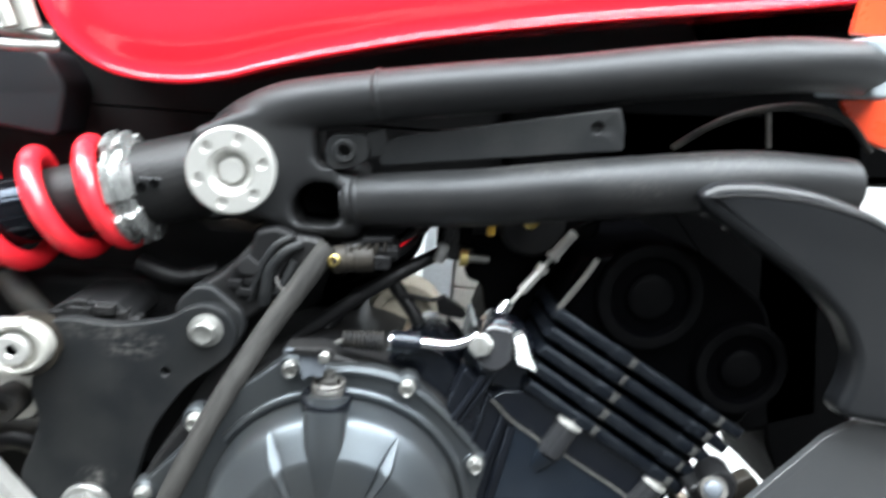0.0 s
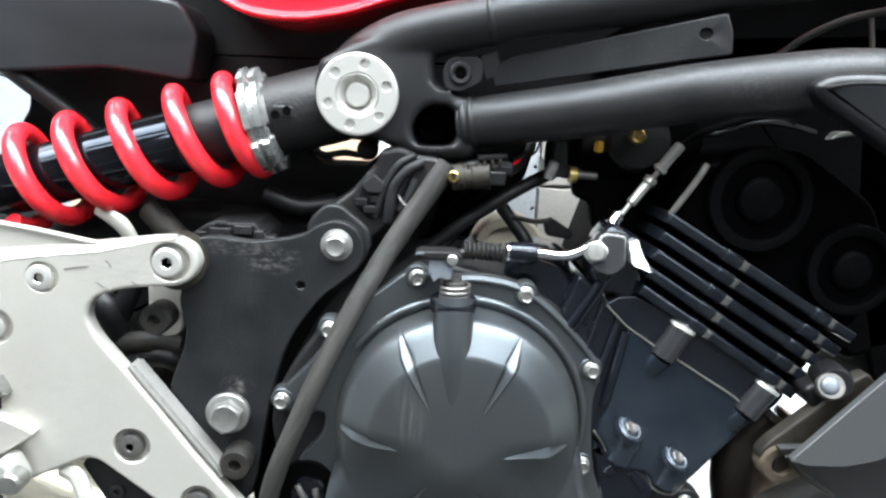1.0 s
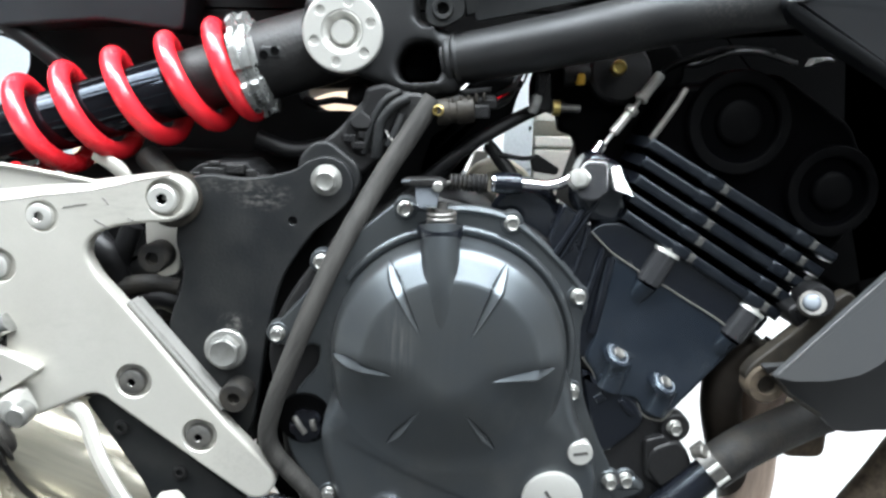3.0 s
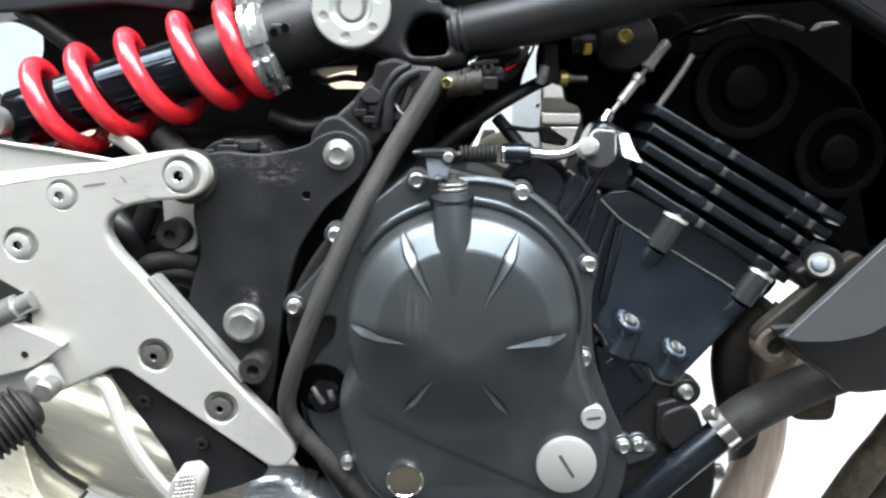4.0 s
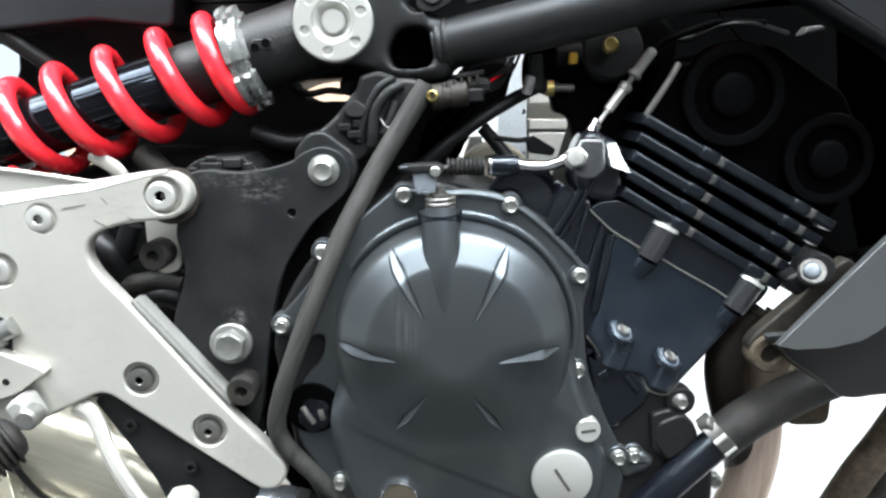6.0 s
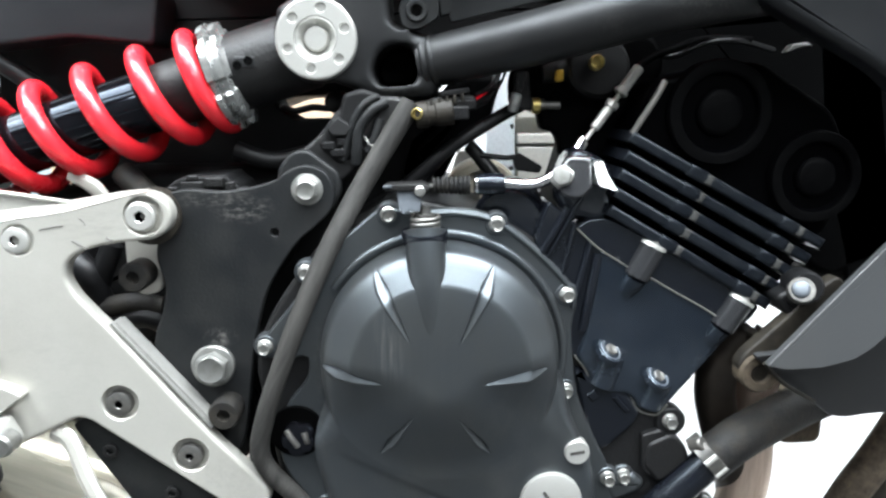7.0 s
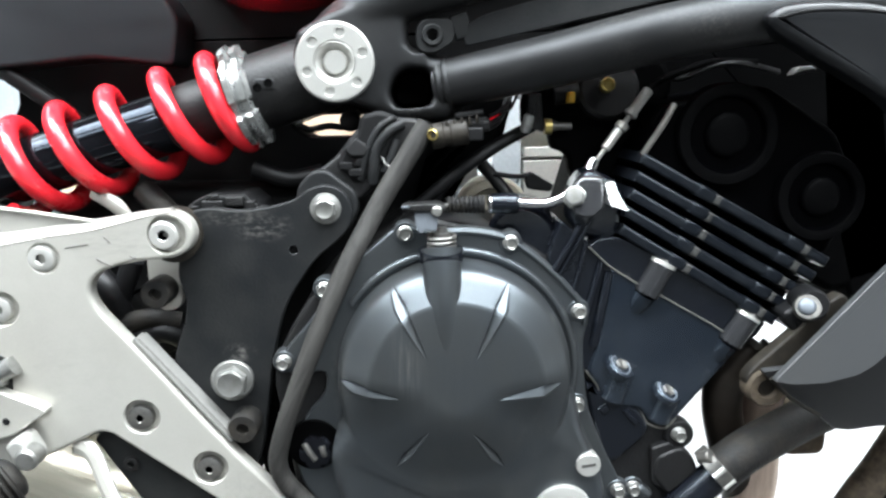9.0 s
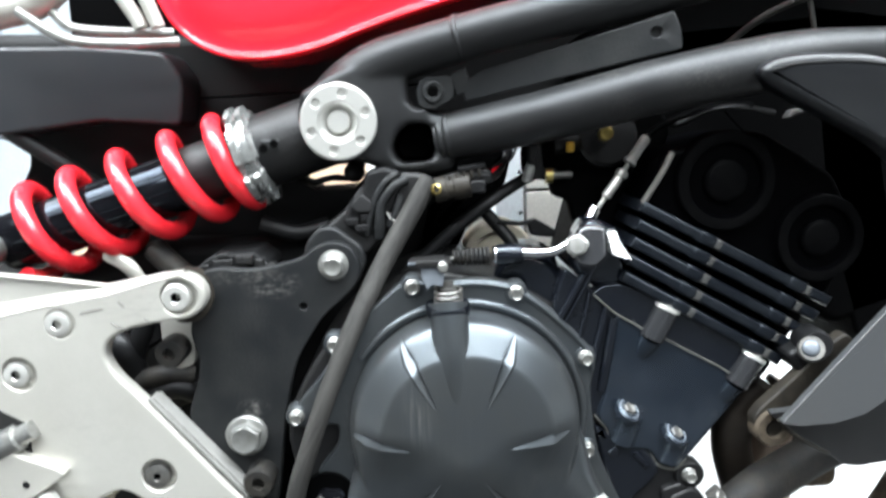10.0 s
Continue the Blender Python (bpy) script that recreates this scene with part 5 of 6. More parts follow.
# the gloss corner's highlight, made as a tilted piece of pale metal
part("tensioner_glint", prism(round_corners([(0.1181, 0.4411), (0.1255, 0.4433), (0.1284, 0.4328), (0.1354, 0.4200), (0.1200, 0.4249)], 0.002), lambda x, z: 0.470 + 0.6 * (z - 0.445), 0.49, 0.0008), M["collar"], cyl, "bright facet standing in for a highlight on the tensioner")

cable = part("clutch_cable", tube([(0.0472, 0.4880, 0.4252), (0.0729, 0.4900, 0.4233), (0.0866, 0.4900, 0.4266), (0.0977, 0.4900, 0.4344), (0.1083, 0.4950, 0.4459), (0.1161, 0.5000, 0.4576)], 0.0045, 14), M["chrome"], bike, "clutch cable with bright guide tube, black boot and adjuster")
part("ferrule", lathe([(0, 0.0075), (0.002, 0.0085), (0.020, 0.0085), (0.022, 0.0078)], (0.0302, 0.4870, 0.4243), (1, 0, 0), 24), M["gloss"], cable, "black ferrule")
part("ferrule_ring", lathe([(0, 0.0066), (0.001, 0.0076), (0.004, 0.0076), (0.005, 0.0066)], (0.0279, 0.4870, 0.4243), (1, 0, 0), 24), M["chrome"], cable)
bel = []
for i in range(9):
    d = 0.0035 * i
    bel += [(d, 0.0050 + 0.00020 * i), (d + 0.0012, 0.0068 + 0.00012 * i), (d + 0.0022, 0.0068 + 0.00012 * i)]
part("rubber_boot", lathe(bel, (-0.0056, 0.4860, 0.4242), (1, 0, 0.0), 20), M["hose"], cable, "black bellows boot")
aa, az = Vector((0.1107, 0.4980, 0.4467)), Vector((0.1625, 0.5080, 0.5135))
AL = (az - aa).length
prof = []
for f0_, f1_, r_ in ((0.0, 0.14, 0.0036), (0.14, 0.29, 0.0019), (0.29, 0.52, 0.0041), (0.53, 0.60, 0.0055), (0.60, 0.69, 0.0021), (0.69, 0.74, 0.0058), (0.74, 1.0, 0.0045)):
    prof += [(f0_ * AL, r_ * 0.85), (f0_ * AL + 0.0008, r_), (f1_ * AL - 0.0008, r_), (f1_ * AL, r_ * 0.85)]
part("adjuster", lathe(prof, aa, az - aa, 8), M["alloy"], cable, "bright threaded cable adjuster", 25)
part("cable_sheath", tube([(0.1578, 0.5060, 0.5076), (0.1693, 0.5120, 0.5191), (0.1922, 0.5200, 0.5278), (0.2234, 0.5300, 0.5365), (0.2659, 0.5400, 0.5363)], 0.0030, 10), M["inner"], cable)
lever = part("clutch_lever", prism(round_corners([(-0.0321, 0.4263), (-0.0130, 0.4255), (-0.0142, 0.4149), (-0.0150, 0.4097), (-0.0236, 0.4110), (-0.0274, 0.4071), (-0.0309, 0.4148)], 0.0015), lambda x, z: 0.446 + 0.25 * (z - 0.412), lambda x, z: 0.449 + 0.25 * (z - 0.412), 0.0006), M["lever"], bike, "grey sheet steel clutch release lever")
part("lever_arm", prism(round_corners([(-0.0418, 0.4279), (-0.0379, 0.4296), (-0.0129, 0.4306), (-0.0078, 0.4280), (-0.0077, 0.4246), (-0.0396, 0.4249)], 0.0015), 0.446, 0.466, 0.0008), M["cast"], lever)
part("lever_fork", prism(round_corners([(-0.0415, 0.4292), (-0.0351, 0.4297), (-0.0351, 0.4276), (-0.0415, 0.4271)], 0.0008), 0.4435, 0.447, 0.0005), M["lever"], lever)
part("cable_nipple", lathe([(-0.004, 0.0040), (0.004, 0.0040), (0.005, 0.003), (0.005, 0)], (-0.0147, 0.4480, 0.4249), seg=16), M["zinc"], lever)
part("inner_wire", tube([(-0.0172, 0.4620, 0.4254), (-0.0058, 0.4800, 0.4247)], 0.0018, 8), M["zinc"], lever)

# grey breather hose down the engine's rear
part("breather_hose", tube([(-0.0201, 0.5080, 0.4877), (-0.0312, 0.5040, 0.4709), (-0.0625, 0.4920, 0.4211), (-0.0890, 0.4720, 0.3729), (-0.1108, 0.4640, 0.3254), (-0.1300, 0.4620, 0.2776), (-0.1428, 0.4630, 0.2423), (-0.1495, 0.4660, 0.2128), (-0.1435, 0.4700, 0.1914), (-0.1246, 0.4740, 0.1663), (-0.0986, 0.4780, 0.1338), (-0.0717, 0.4820, 0.0972)], [0.0090, 0.0088, 0.0084, 0.0082, 0.0080, 0.0078, 0.0078, 0.0078, 0.0078, 0.0078, 0.0078, 0.0078], 60, 8, flute=0.05), M["rubber"], bike, "grey-black ribbed rubber breather hose", 60)

# radiator shroud: upper black arm and lower grey horn
arm = round_corners([(0.214, 0.560), (0.225, 0.568), (0.250, 0.571), (0.290, 0.569), (0.337, 0.557), (0.400, 0.520), (0.430, 0.450), (0.430, 0.405), (0.338, 0.416), (0.345, 0.440), (0.344, 0.460), (0.331, 0.482), (0.302, 0.506), (0.267, 0.525), (0.238, 0.541), (0.222, 0.550)], 0.012)
shroud = part("radiator_shroud", prism(arm, 0.420, 0.440, 0.0065, 6), M["shroud"], bike, "black and titanium grey moulded radiator shroud", 50)
hz = [(0.2425, 0.2912), (0.2604, 0.3091), (0.2872, 0.3357), (0.3126, 0.3608), (0.3463, 0.3935), (0.3691, 0.4062)]
hb = [(0.3610, 0.3347), (0.3328, 0.3116), (0.3218, 0.3020), (0.3084, 0.2943), (0.2843, 0.2887), (0.2571, 0.2881)]
horn = round_corners(hz + [(0.42, 0.402), (0.42, 0.352)] + hb, 0.003)
part("shroud_side", prism(horn, lambda x, z: 0.424 + 0.12 * (z - 0.297), lambda x, z: 0.430 + 0.12 * (z - 0.297), 0.0008), M["horn"], shroud, "titanium grey shroud side", 30)
kl = [(0.3550, 0.2280), (0.3376, 0.2245), (0.3231, 0.2275), (0.2994, 0.2481)]
keel = round_corners([(0.239, 0.2945), (0.26, 0.2960), (0.300, 0.312), (0.345, 0.345), (0.47, 0.37), (0.47, 0.236)] + kl + [(0.262, 0.274)], 0.006)
part("keel_edge", tube([(0.2470, 0.4360, 0.2890), (0.2640, 0.4400, 0.2715), (0.2870, 0.4480, 0.2560), (0.3010, 0.4560, 0.2470)], 0.0016, 8), M["dirty"], shroud, "dusty lower edge")
part("shroud_keel", prism(keel, lambda x, z: 0.4350 + 0.50 * max(0.0, 0.2975 - z), lambda x, z: 0.443 + 0.50 * max(0.0, 0.2975 - z), 0.0008), M["keel"], shroud, "", 30)
part("edge_lip", tube([(0.222, 0.420, 0.559), (0.245, 0.414, 0.563), (0.290, 0.412, 0.561), (0.34, 0.413, 0.548), (0.40, 0.418, 0.512)], 0.0014, 10), M["plastic"], shroud, "", 80)

# shroud mounts and exhaust headers
br = part("shroud_bracket", prism(round_corners([(0.2325, 0.2830), (0.2392, 0.2926), (0.2751, 0.3258), (0.2868, 0.3398), (0.3072, 0.3536), (0.3181, 0.3399), (0.2713, 0.2832), (0.2664, 0.2662), (0.2534, 0.2588), (0.2388, 0.2660)], 0.006), 0.450, 0.462, 0.002), M["dirty"], bike, "dirt-caked brown steel mounting bracket")
part("bracket_eye", lathe([(-0.012, 0.016), (0.002, 0.016), (0.004, 0.0145), (0.004, 0.0085), (0.0025, 0.0075), (-0.004, 0.0075), (-0.004, 0)], (0.2502, 0.4500, 0.2756), seg=32), M["mud"], br, "dirty bracket eye")
part("eye_plug", lathe([(-0.004, 0.0072), (0.0, 0.0072), (0.001, 0.0060), (-0.0005, 0.0036), (-0.0005, 0)], (0.2514, 0.4505, 0.2745), seg=24), M["dirty"], br)
part("spacer", lathe([(-0.03, 0.0128), (-0.004, 0.0128), (0.000, 0.0110), (0.000, 0)], (0.2775, 0.4400, 0.3464), (-0.25, -1, 0.1), 32), M["wire"], br, "black rubber spacer")
part("rubber_lump", prism(round_corners([(0.2604, 0.3365), (0.2740, 0.3444), (0.2827, 0.3277), (0.2792, 0.3167), (0.2688, 0.3225)], 0.005), 0.452, 0.49, 0.004), M["wire"], br, "black rubber buffer")
bf = part("fairing_bolt", lathe([(-0.006, 0.0100), (0.0, 0.0100), (0.0010, 0.0092), (0.0010, 0)], (0.2714, 0.4370, 0.3462), (-0.3, -1, 0.55), 28), M["dark_steel"], br, "domed bolt on a dark washer")
part("bolt_head", lathe([(-0.002, 0.0066), (0.0012, 0.0066), (0.0022, 0.0056), (0.0027, 0.0034), (0.0028, 0)], (0.2702, 0.4365, 0.3467), (-0.3, -1, 0.55), 28), M["lever"], bf, "bright low domed head", 60)
for line, r, mt in (([(0.2652, 0.5000, 0.2970), (0.2434, 0.5000, 0.2684), (0.2405, 0.5050, 0.2372), (0.2568, 0.5200, 0.1862), (0.2813, 0.5400, 0.1288), (0.3066, 0.5700, 0.0067)], 0.0175, "cast"),
                    ([(0.3118, 0.5300, 0.2718), (0.2890, 0.5320, 0.2366), (0.2880, 0.5320, 0.1863), (0.2880, 0.5330, 0.1357), (0.2760, 0.5360, 0.0800), (0.2440, 0.5420, 0.0050)], 0.0215, "header")):
    hdr = part("exhaust_header", tube(line, r, 28, 8), M["header" if mt == "cast" else "bronze"], bike, "bronzed exhaust header pipe")
    part("header_flange", lathe([(0, r * 1.25), (0.006, r * 1.25)], line[0], Vector(line[1]) - Vector(line[0]), 28), M["dirty"], hdr)
part("horn_unit", rounded_box(tuple(a + b for a, b in zip((0.3327, 0.5600, 0.1521), (0, 0, 0))), tuple(a + b for a, b in zip((0.3769, 0.5600, 0.2067), (0, 0.04, 0))), 0.012), M["mud"], bike, "brown dirty box behind the coolant hose")

fp = part("front_pipe", tube([(0.4603, 0.5600, 0.1862), (0.4375, 0.5650, 0.1345), (0.4175, 0.5700, 0.0935), (0.4007, 0.5800, 0.0410)], 0.017, 20), M["mud"], bike, "dark front exhaust pipe")
part("rusty_guard", tube([(0.5150, 0.6000, 0.1620), (0.4834, 0.6000, 0.0964), (0.4609, 0.6000, 0.0420), (0.4493, 0.6000, -0.0071)], 0.026, 20), M["dirty"], fp, "rough rusty pipe cover")

# coolant pipe, hose and clamp
ch = part("coolant_hose", tube([(0.2211, 0.4700, 0.1863), (0.2467, 0.4720, 0.2066), (0.2872, 0.4880, 0.2179), (0.3332, 0.5100, 0.2236), (0.3809, 0.5300, 0.2250), (0.4453, 0.5450, 0.2162)], [0.0181 if i % 2 else 0.0178 for i in range(181)], 28, 36), M["hose"], bike, "black rubber coolant hose", 60)
part("coolant_pipe", tube([(0.1233, 0.4750, 0.0741), (0.1601, 0.4720, 0.1220), (0.1872, 0.4700, 0.1521), (0.2256, 0.4700, 0.1900)], 0.0140, 24, 6), M["gloss"], ch, "gloss black coolant pipe", 60)
ca, cb2 = Vector((0.2243, 0.4700, 0.1879)), Vector((0.2351, 0.4700, 0.1975))
cd = (cb2 - ca).normalized()
cq = Vector((0.2225, 0.4702, 0.1945))
part("hose_clamp", lathe([(-0.0062, 0.0186), (-0.0056, 0.0195), (0.0056, 0.0195), (0.0062, 0.0186)], cq, cd, 40), M["dark_steel"], ch, "worn worm-drive hose clamp")
cn_ = Vector((cd.z, 0, -cd.x))
# two bright bars imitate the highlights on the band
for k, wide in ((-0.35, 0.0042), (0.42, 0.0036)):
    m_ = cq + 0.0192 * (math.sin(k) * cn_ - math.cos(k) * Vector((0, 1, 0)))
    part("clamp_glint", tube([m_ - cd * 0.0058, m_ + cd * 0.0058], wide * 0.6, 8, straight=True), M["alloy"], ch, "bright bar standing in for a highlight on the clamp band")
part("clamp_screw", lathe([(-0.006, 0.0), (-0.006, 0.0052), (0.005, 0.0058), (0.0062, 0.0048), (0.0062, 0.0)], cq - cn_ * 0.0175 - Vector((0, 0.006, 0)), (0.5, -0.7, 0.5), 16), M["dark_steel"], ch, "dark clamp screw")

# water pump and lower case to the front of the cover
wp = part("water_pump", prism(crom([(0.1227, 0.2460), (0.1544, 0.2461), (0.1842, 0.2385), (0.1986, 0.2296), (0.1997, 0.2175), (0.1927, 0.2068), (0.2059, 0.1908), (0.2196, 0.1718), (0.2270, 0.1480), (0.2230, 0.1080), (0.1873, 0.0694), (0.1344, 0.0867), (0.1339, 0.1823), (0.1221, 0.2145)], 4, True), 0.480, 0.60, 0.005, 4), M["cast"], bike, "black cast water pump housing")
part("pump_boss", lathe([(-0.01, 0.013), (0.002, 0.013), (0.004, 0.0115), (0.004, 0)], (0.1922, 0.4800, 0.2221), seg=28), M["cast"], wp)
bolt("small", (0.1909, 0.4765, 0.2236), wp)
bolt("small", (0.2317, 0.4900, 0.1395), wp)
part("pump_plate", prism(round_corners([(0.1667, 0.2121), (0.1833, 0.2174), (0.1948, 0.2070), (0.1989, 0.1825), (0.1831, 0.1705), (0.1697, 0.1780)], 0.004), 0.4732, 0.49, 0.002), M["cast"], wp, "raised black pump plate")
part("pump_block", prism(round_corners([(0.1080, 0.2745), (0.1280, 0.2635), (0.1570, 0.2500), (0.1680, 0.2300), (0.1610, 0.2180), (0.1370, 0.1965), (0.1270, 0.2000), (0.1180, 0.2230)], 0.006), 0.4760, 0.50, 0.006, 5), M["gloss"], wp, "gloss black pump block", 50)
part("pump_cover", prism(round_corners([(0.1720, 0.2050), (0.1930, 0.2140), (0.2030, 0.2050), (0.2090, 0.1900), (0.1830, 0.1680), (0.1690, 0.1870)], 0.006), 0.4712, 0.49, 0.003, 4), M["cast"], wp, "raised black pump cover", 50)
part("pump_web", slab((0.1550, 0.2330), (0.1430, 0.2480), 0.006, 0.4740, 0.49, 0.0025, steps=4), M["gloss"], wp)
part("pump_web", slab((0.1230, 0.2520), (0.1290, 0.2440), 0.010, 0.4745, 0.49, 0.0035, steps=4), M["gloss"], wp)
part("base_gasket", tube([(0.1095, 0.4780, 0.2828), (0.1200, 0.4780, 0.2685), (0.1240, 0.4780, 0.2545), (0.1400, 0.4780, 0.2485), (0.1560, 0.4780, 0.2475), (0.1640, 0.4780, 0.2335), (0.1800, 0.4780, 0.2285), (0.1890, 0.4780, 0.2380)], 0.0009, 6), M["bare"], cyl, "thin bare gasket edge")
part("pump_lobe", prism(round_corners([(0.1351, 0.1703), (0.1617, 0.1785), (0.1734, 0.1678), (0.1681, 0.1585), (0.1439, 0.1485)], 0.008), 0.474, 0.49, 0.006, 4), M["cover"], wp)
part("pump_neck", prism(round_corners([(0.1736, 0.2007), (0.1980, 0.2035), (0.2124, 0.1794), (0.1889, 0.1629), (0.1781, 0.1738)], 0.010), 0.476, 0.50, 0.005), M["cast"], wp)

# fuel tank
tk = crom([(-0.2540, 0.7230), (-0.2500, 0.6730), (-0.2400, 0.6380), (-0.2210, 0.6130), (-0.1900, 0.5965), (-0.1500, 0.5930), (-0.1100, 0.5995), (-0.0700, 0.6130), (-0.0250, 0.6265), (0.0580, 0.6480), (0.1870, 0.6740), (0.3640, 0.7060), (0.4700, 0.7380), (0.5200, 0.8230), (0.3300, 0.8830), (0.0800, 0.8680), (-0.1550, 0.8180)], 6, True)
TANK_ROLL = ((0.0, 0.016), (0.0004, 0.0085), (0.0012, 0.0062), (0.0022, 0.0054), (0.0034, 0.0055), (0.0052, 0.0062), (0.0075, 0.0068), (0.010, 0.0069), (0.014, 0.0063), (0.019, 0.0049), (0.025, 0.0031), (0.032, 0.0014), (0.040, 0.0004), (0.050, 0.0), (0.066, 0.0006), (0.085, 0.0016))


def tank_shell():
    """A side that swells just above its lower edge and rolls under."""
    bm = bmesh.new()
    back = [bm.verts.new((p[0], 0.80, p[1])) for p in tk]
    rings = [back] + [[bm.verts.new((p[0], 0.5310 + dy + 0.10 * max(0.0, p[1] - 0.56), p[1])) for p in (inset(tk, d) if d else tk)] for d, dy in TANK_ROLL]
    for r0, r1 in zip(rings, rings[1:]):
        for i in range(len(tk)):
            bm.faces.new((r0[i - 1], r0[i], r1[i], r1[i - 1]))
    bm.faces.new(rings[-1])
    bm.faces.new(list(reversed(back)))
    return bm


tank = part("fuel_tank", tank_shell(), M["tank"], bike, "glossy red lacquered fuel tank", 70)

# seat rail cover and dark boxes behind the shock
sc = round_corners([(-0.5200, 0.6230), (-0.3900, 0.6180), (-0.3250, 0.6160), (-0.2550, 0.6080), (-0.2400, 0.5830), (-0.2470, 0.5410), (-0.3190, 0.5490), (-0.4120, 0.5400), (-0.5200, 0.5350)], 0.008)
part("seat_rail_cover", prism(sc, 0.585, 0.66, 0.004, 4), M["rail"], bike, "dull grey-black seat rail cover")
sr = part("seat_trim", tube([(-0.3455, 0.5200, 0.6372), (-0.3190, 0.5200, 0.6186), (-0.2952, 0.5200, 0.6106), (-0.2611, 0.5250, 0.6088), (-0.2280, 0.5450, 0.6115)], 0.0042, 12), M["zinc"], bike, "bright trim bars under the seat edge")
part("trim_bar", tube([(-0.3285, 0.5400, 0.6396), (-0.3119, 0.5400, 0.6253), (-0.2704, 0.5400, 0.6200), (-0.2320, 0.5480, 0.6190)], 0.004, 12), M["zinc"], sr)
part("trim_strap", tube([(-0.2690, 0.5300, 0.6533), (-0.2558, 0.5300, 0.6307), (-0.2523, 0.5300, 0.6216)], 0.006, 10), M["silver"], sr)
part("trim_strap", tube([(-0.2485, 0.5300, 0.6525), (-0.2411, 0.5300, 0.6301), (-0.2383, 0.5300, 0.6219)], 0.006, 10), M["silver"], sr)
part("trim_corner", tube([(-0.3990, 0.5400, 0.6334), (-0.3701, 0.5400, 0.6404), (-0.3414, 0.5400, 0.6468), (-0.3155, 0.5400, 0.6659)], 0.014, 14), M["silver"], sr, "pale seat corner trim")
part("inner_box", prism(round_corners([(-0.5357, 0.6422), (-0.2008, 0.6283), (-0.0435, 0.6643), (0.2624, 0.7256), (0.3529, 0.5722), (0.1793, 0.5207), (0.1150, 0.5280), (0.0400, 0.5220), (-0.0190, 0.4900), (-0.0763, 0.4955), (-0.1107, 0.4960), (-0.1424, 0.4952), (-0.1691, 0.4838), (-0.2268, 0.4797), (-0.3132, 0.4724), (-0.3846, 0.4976), (-0.4125, 0.5216), (-0.4446, 0.5376), (-0.5525, 0.5514)], 0.015), 0.635, 0.78, 0.012), M["plastic"], bike, "black plastic airbox and battery box behind the frame")
part("inner_fender", prism(round_corners([(-0.3372, 0.4505), (-0.2807, 0.4772), (-0.1880, 0.4984), (-0.1505, 0.5012), (-0.1448, 0.4841), (-0.1300, 0.4747), (-0.0934, 0.4749), (-0.0705, 0.4948), (-0.0116, 0.4951), (0.0564, 0.5088), (0.0466, 0.4787), (0.0318, 0.4670), (-0.0047, 0.4392), (-0.0167, 0.4391), (-0.0189, 0.4541), (-0.0286, 0.4223), (0.0082, 0.4154), (-0.0330, 0.3865), (-0.0664, 0.3780), (-0.1006, 0.3410), (-0.1486, 0.2584), (-0.1760, 0.1586), (-0.2527, 0.0793), (-0.3289, 0.2454), (-0.3444, 0.3795)], 0.003), 0.60, 0.66, 0.002), M["plastic"], bike, "black inner fender and ducts behind the frame")
part("subframe_tube", tube([(-0.4401, 0.6000, 0.5679), (-0.4213, 0.6000, 0.5521), (-0.4022, 0.6000, 0.5372), (-0.3733, 0.6100, 0.5125), (-0.3482, 0.6200, 0.4878)], 0.0085, 16), M["frame"], bike, "black rear subframe tube")
part("tail_duct", prism(round_corners([(-0.4281, 0.5847), (-0.3023, 0.5852), (-0.3152, 0.4301), (-0.4617, 0.4294), (-0.4521, 0.4769), (-0.4326, 0.5083)], 0.006), 0.665, 0.68, 0.003), M["plastic"], bike, "black inner panel behind the spring")
part("brake_pipe", tube([(-0.1490, 0.6100, 0.4779), (-0.1411, 0.6100, 0.4853), (-0.1314, 0.6100, 0.4822), (-0.1139, 0.6100, 0.4854), (-0.0986, 0.6100, 0.4844), (-0.0919, 0.6100, 0.4919), (-0.0831, 0.6100, 0.4982)], 0.0032, 10), M["wire"], bike, "black brake pipe behind the shock")
part("pipe_grommet", lathe([(-0.006, 0.010), (0.004, 0.010), (0.006, 0.007), (0.006, 0)], (-0.0925, 0.6100, 0.4898), seg=20), M["wire"], bike, "black rubber grommet")
# two added bodies close the gaps; their near-black colour stands for shade there
part("tube_gap_filler", prism(round_corners([(0.1164, 0.6012), (0.1759, 0.6356), (0.3051, 0.6725), (0.4007, 0.7062), (0.4759, 0.7001), (0.5231, 0.5647), (0.4242, 0.5609), (0.2768, 0.5475), (0.1246, 0.5337)], 0.01), 0.60, 0.74, 0.01), M["inner"], bike, "added filler body between the frame tubes, blackened for shade")
part("under_tank_filler", prism(round_corners([(-0.3687, 0.7328), (0.0049, 0.7779), (0.4607, 0.8566), (0.5762, 0.7469), (0.5273, 0.6893), (0.1780, 0.6218), (-0.0309, 0.5854), (-0.3776, 0.5460)], 0.01), 0.66, 0.80, 0.01), M["inner"], bike, "added filler body under the tank, blackened for shade")
part("fairing_wing", prism(round_corners([(0.3582, 0.6319), (0.3952, 0.6365), (0.4277, 0.6380), (0.4413, 0.5866), (0.3818, 0.6053)], 0.004), 0.52, 0.525, 0.001), M["orange"], bike, "orange fairing panel")
part("fairing_wing", prism(round_corners([(0.3427, 0.6779), (0.3456, 0.7055), (0.3912, 0.7144), (0.3991, 0.6848), (0.3589, 0.6781)], 0.004), 0.50, 0.505, 0.001), M["orange"], bike, "orange fairing panel")
part("steering_stop", prism(round_corners([(0.3365, 0.6727), (0.3763, 0.6791), (0.3879, 0.6354), (0.3487, 0.6330)], 0.004), 0.472, 0.54, 0.003), M["cabinet"], bike, "pale grey cast block at the tube's end")
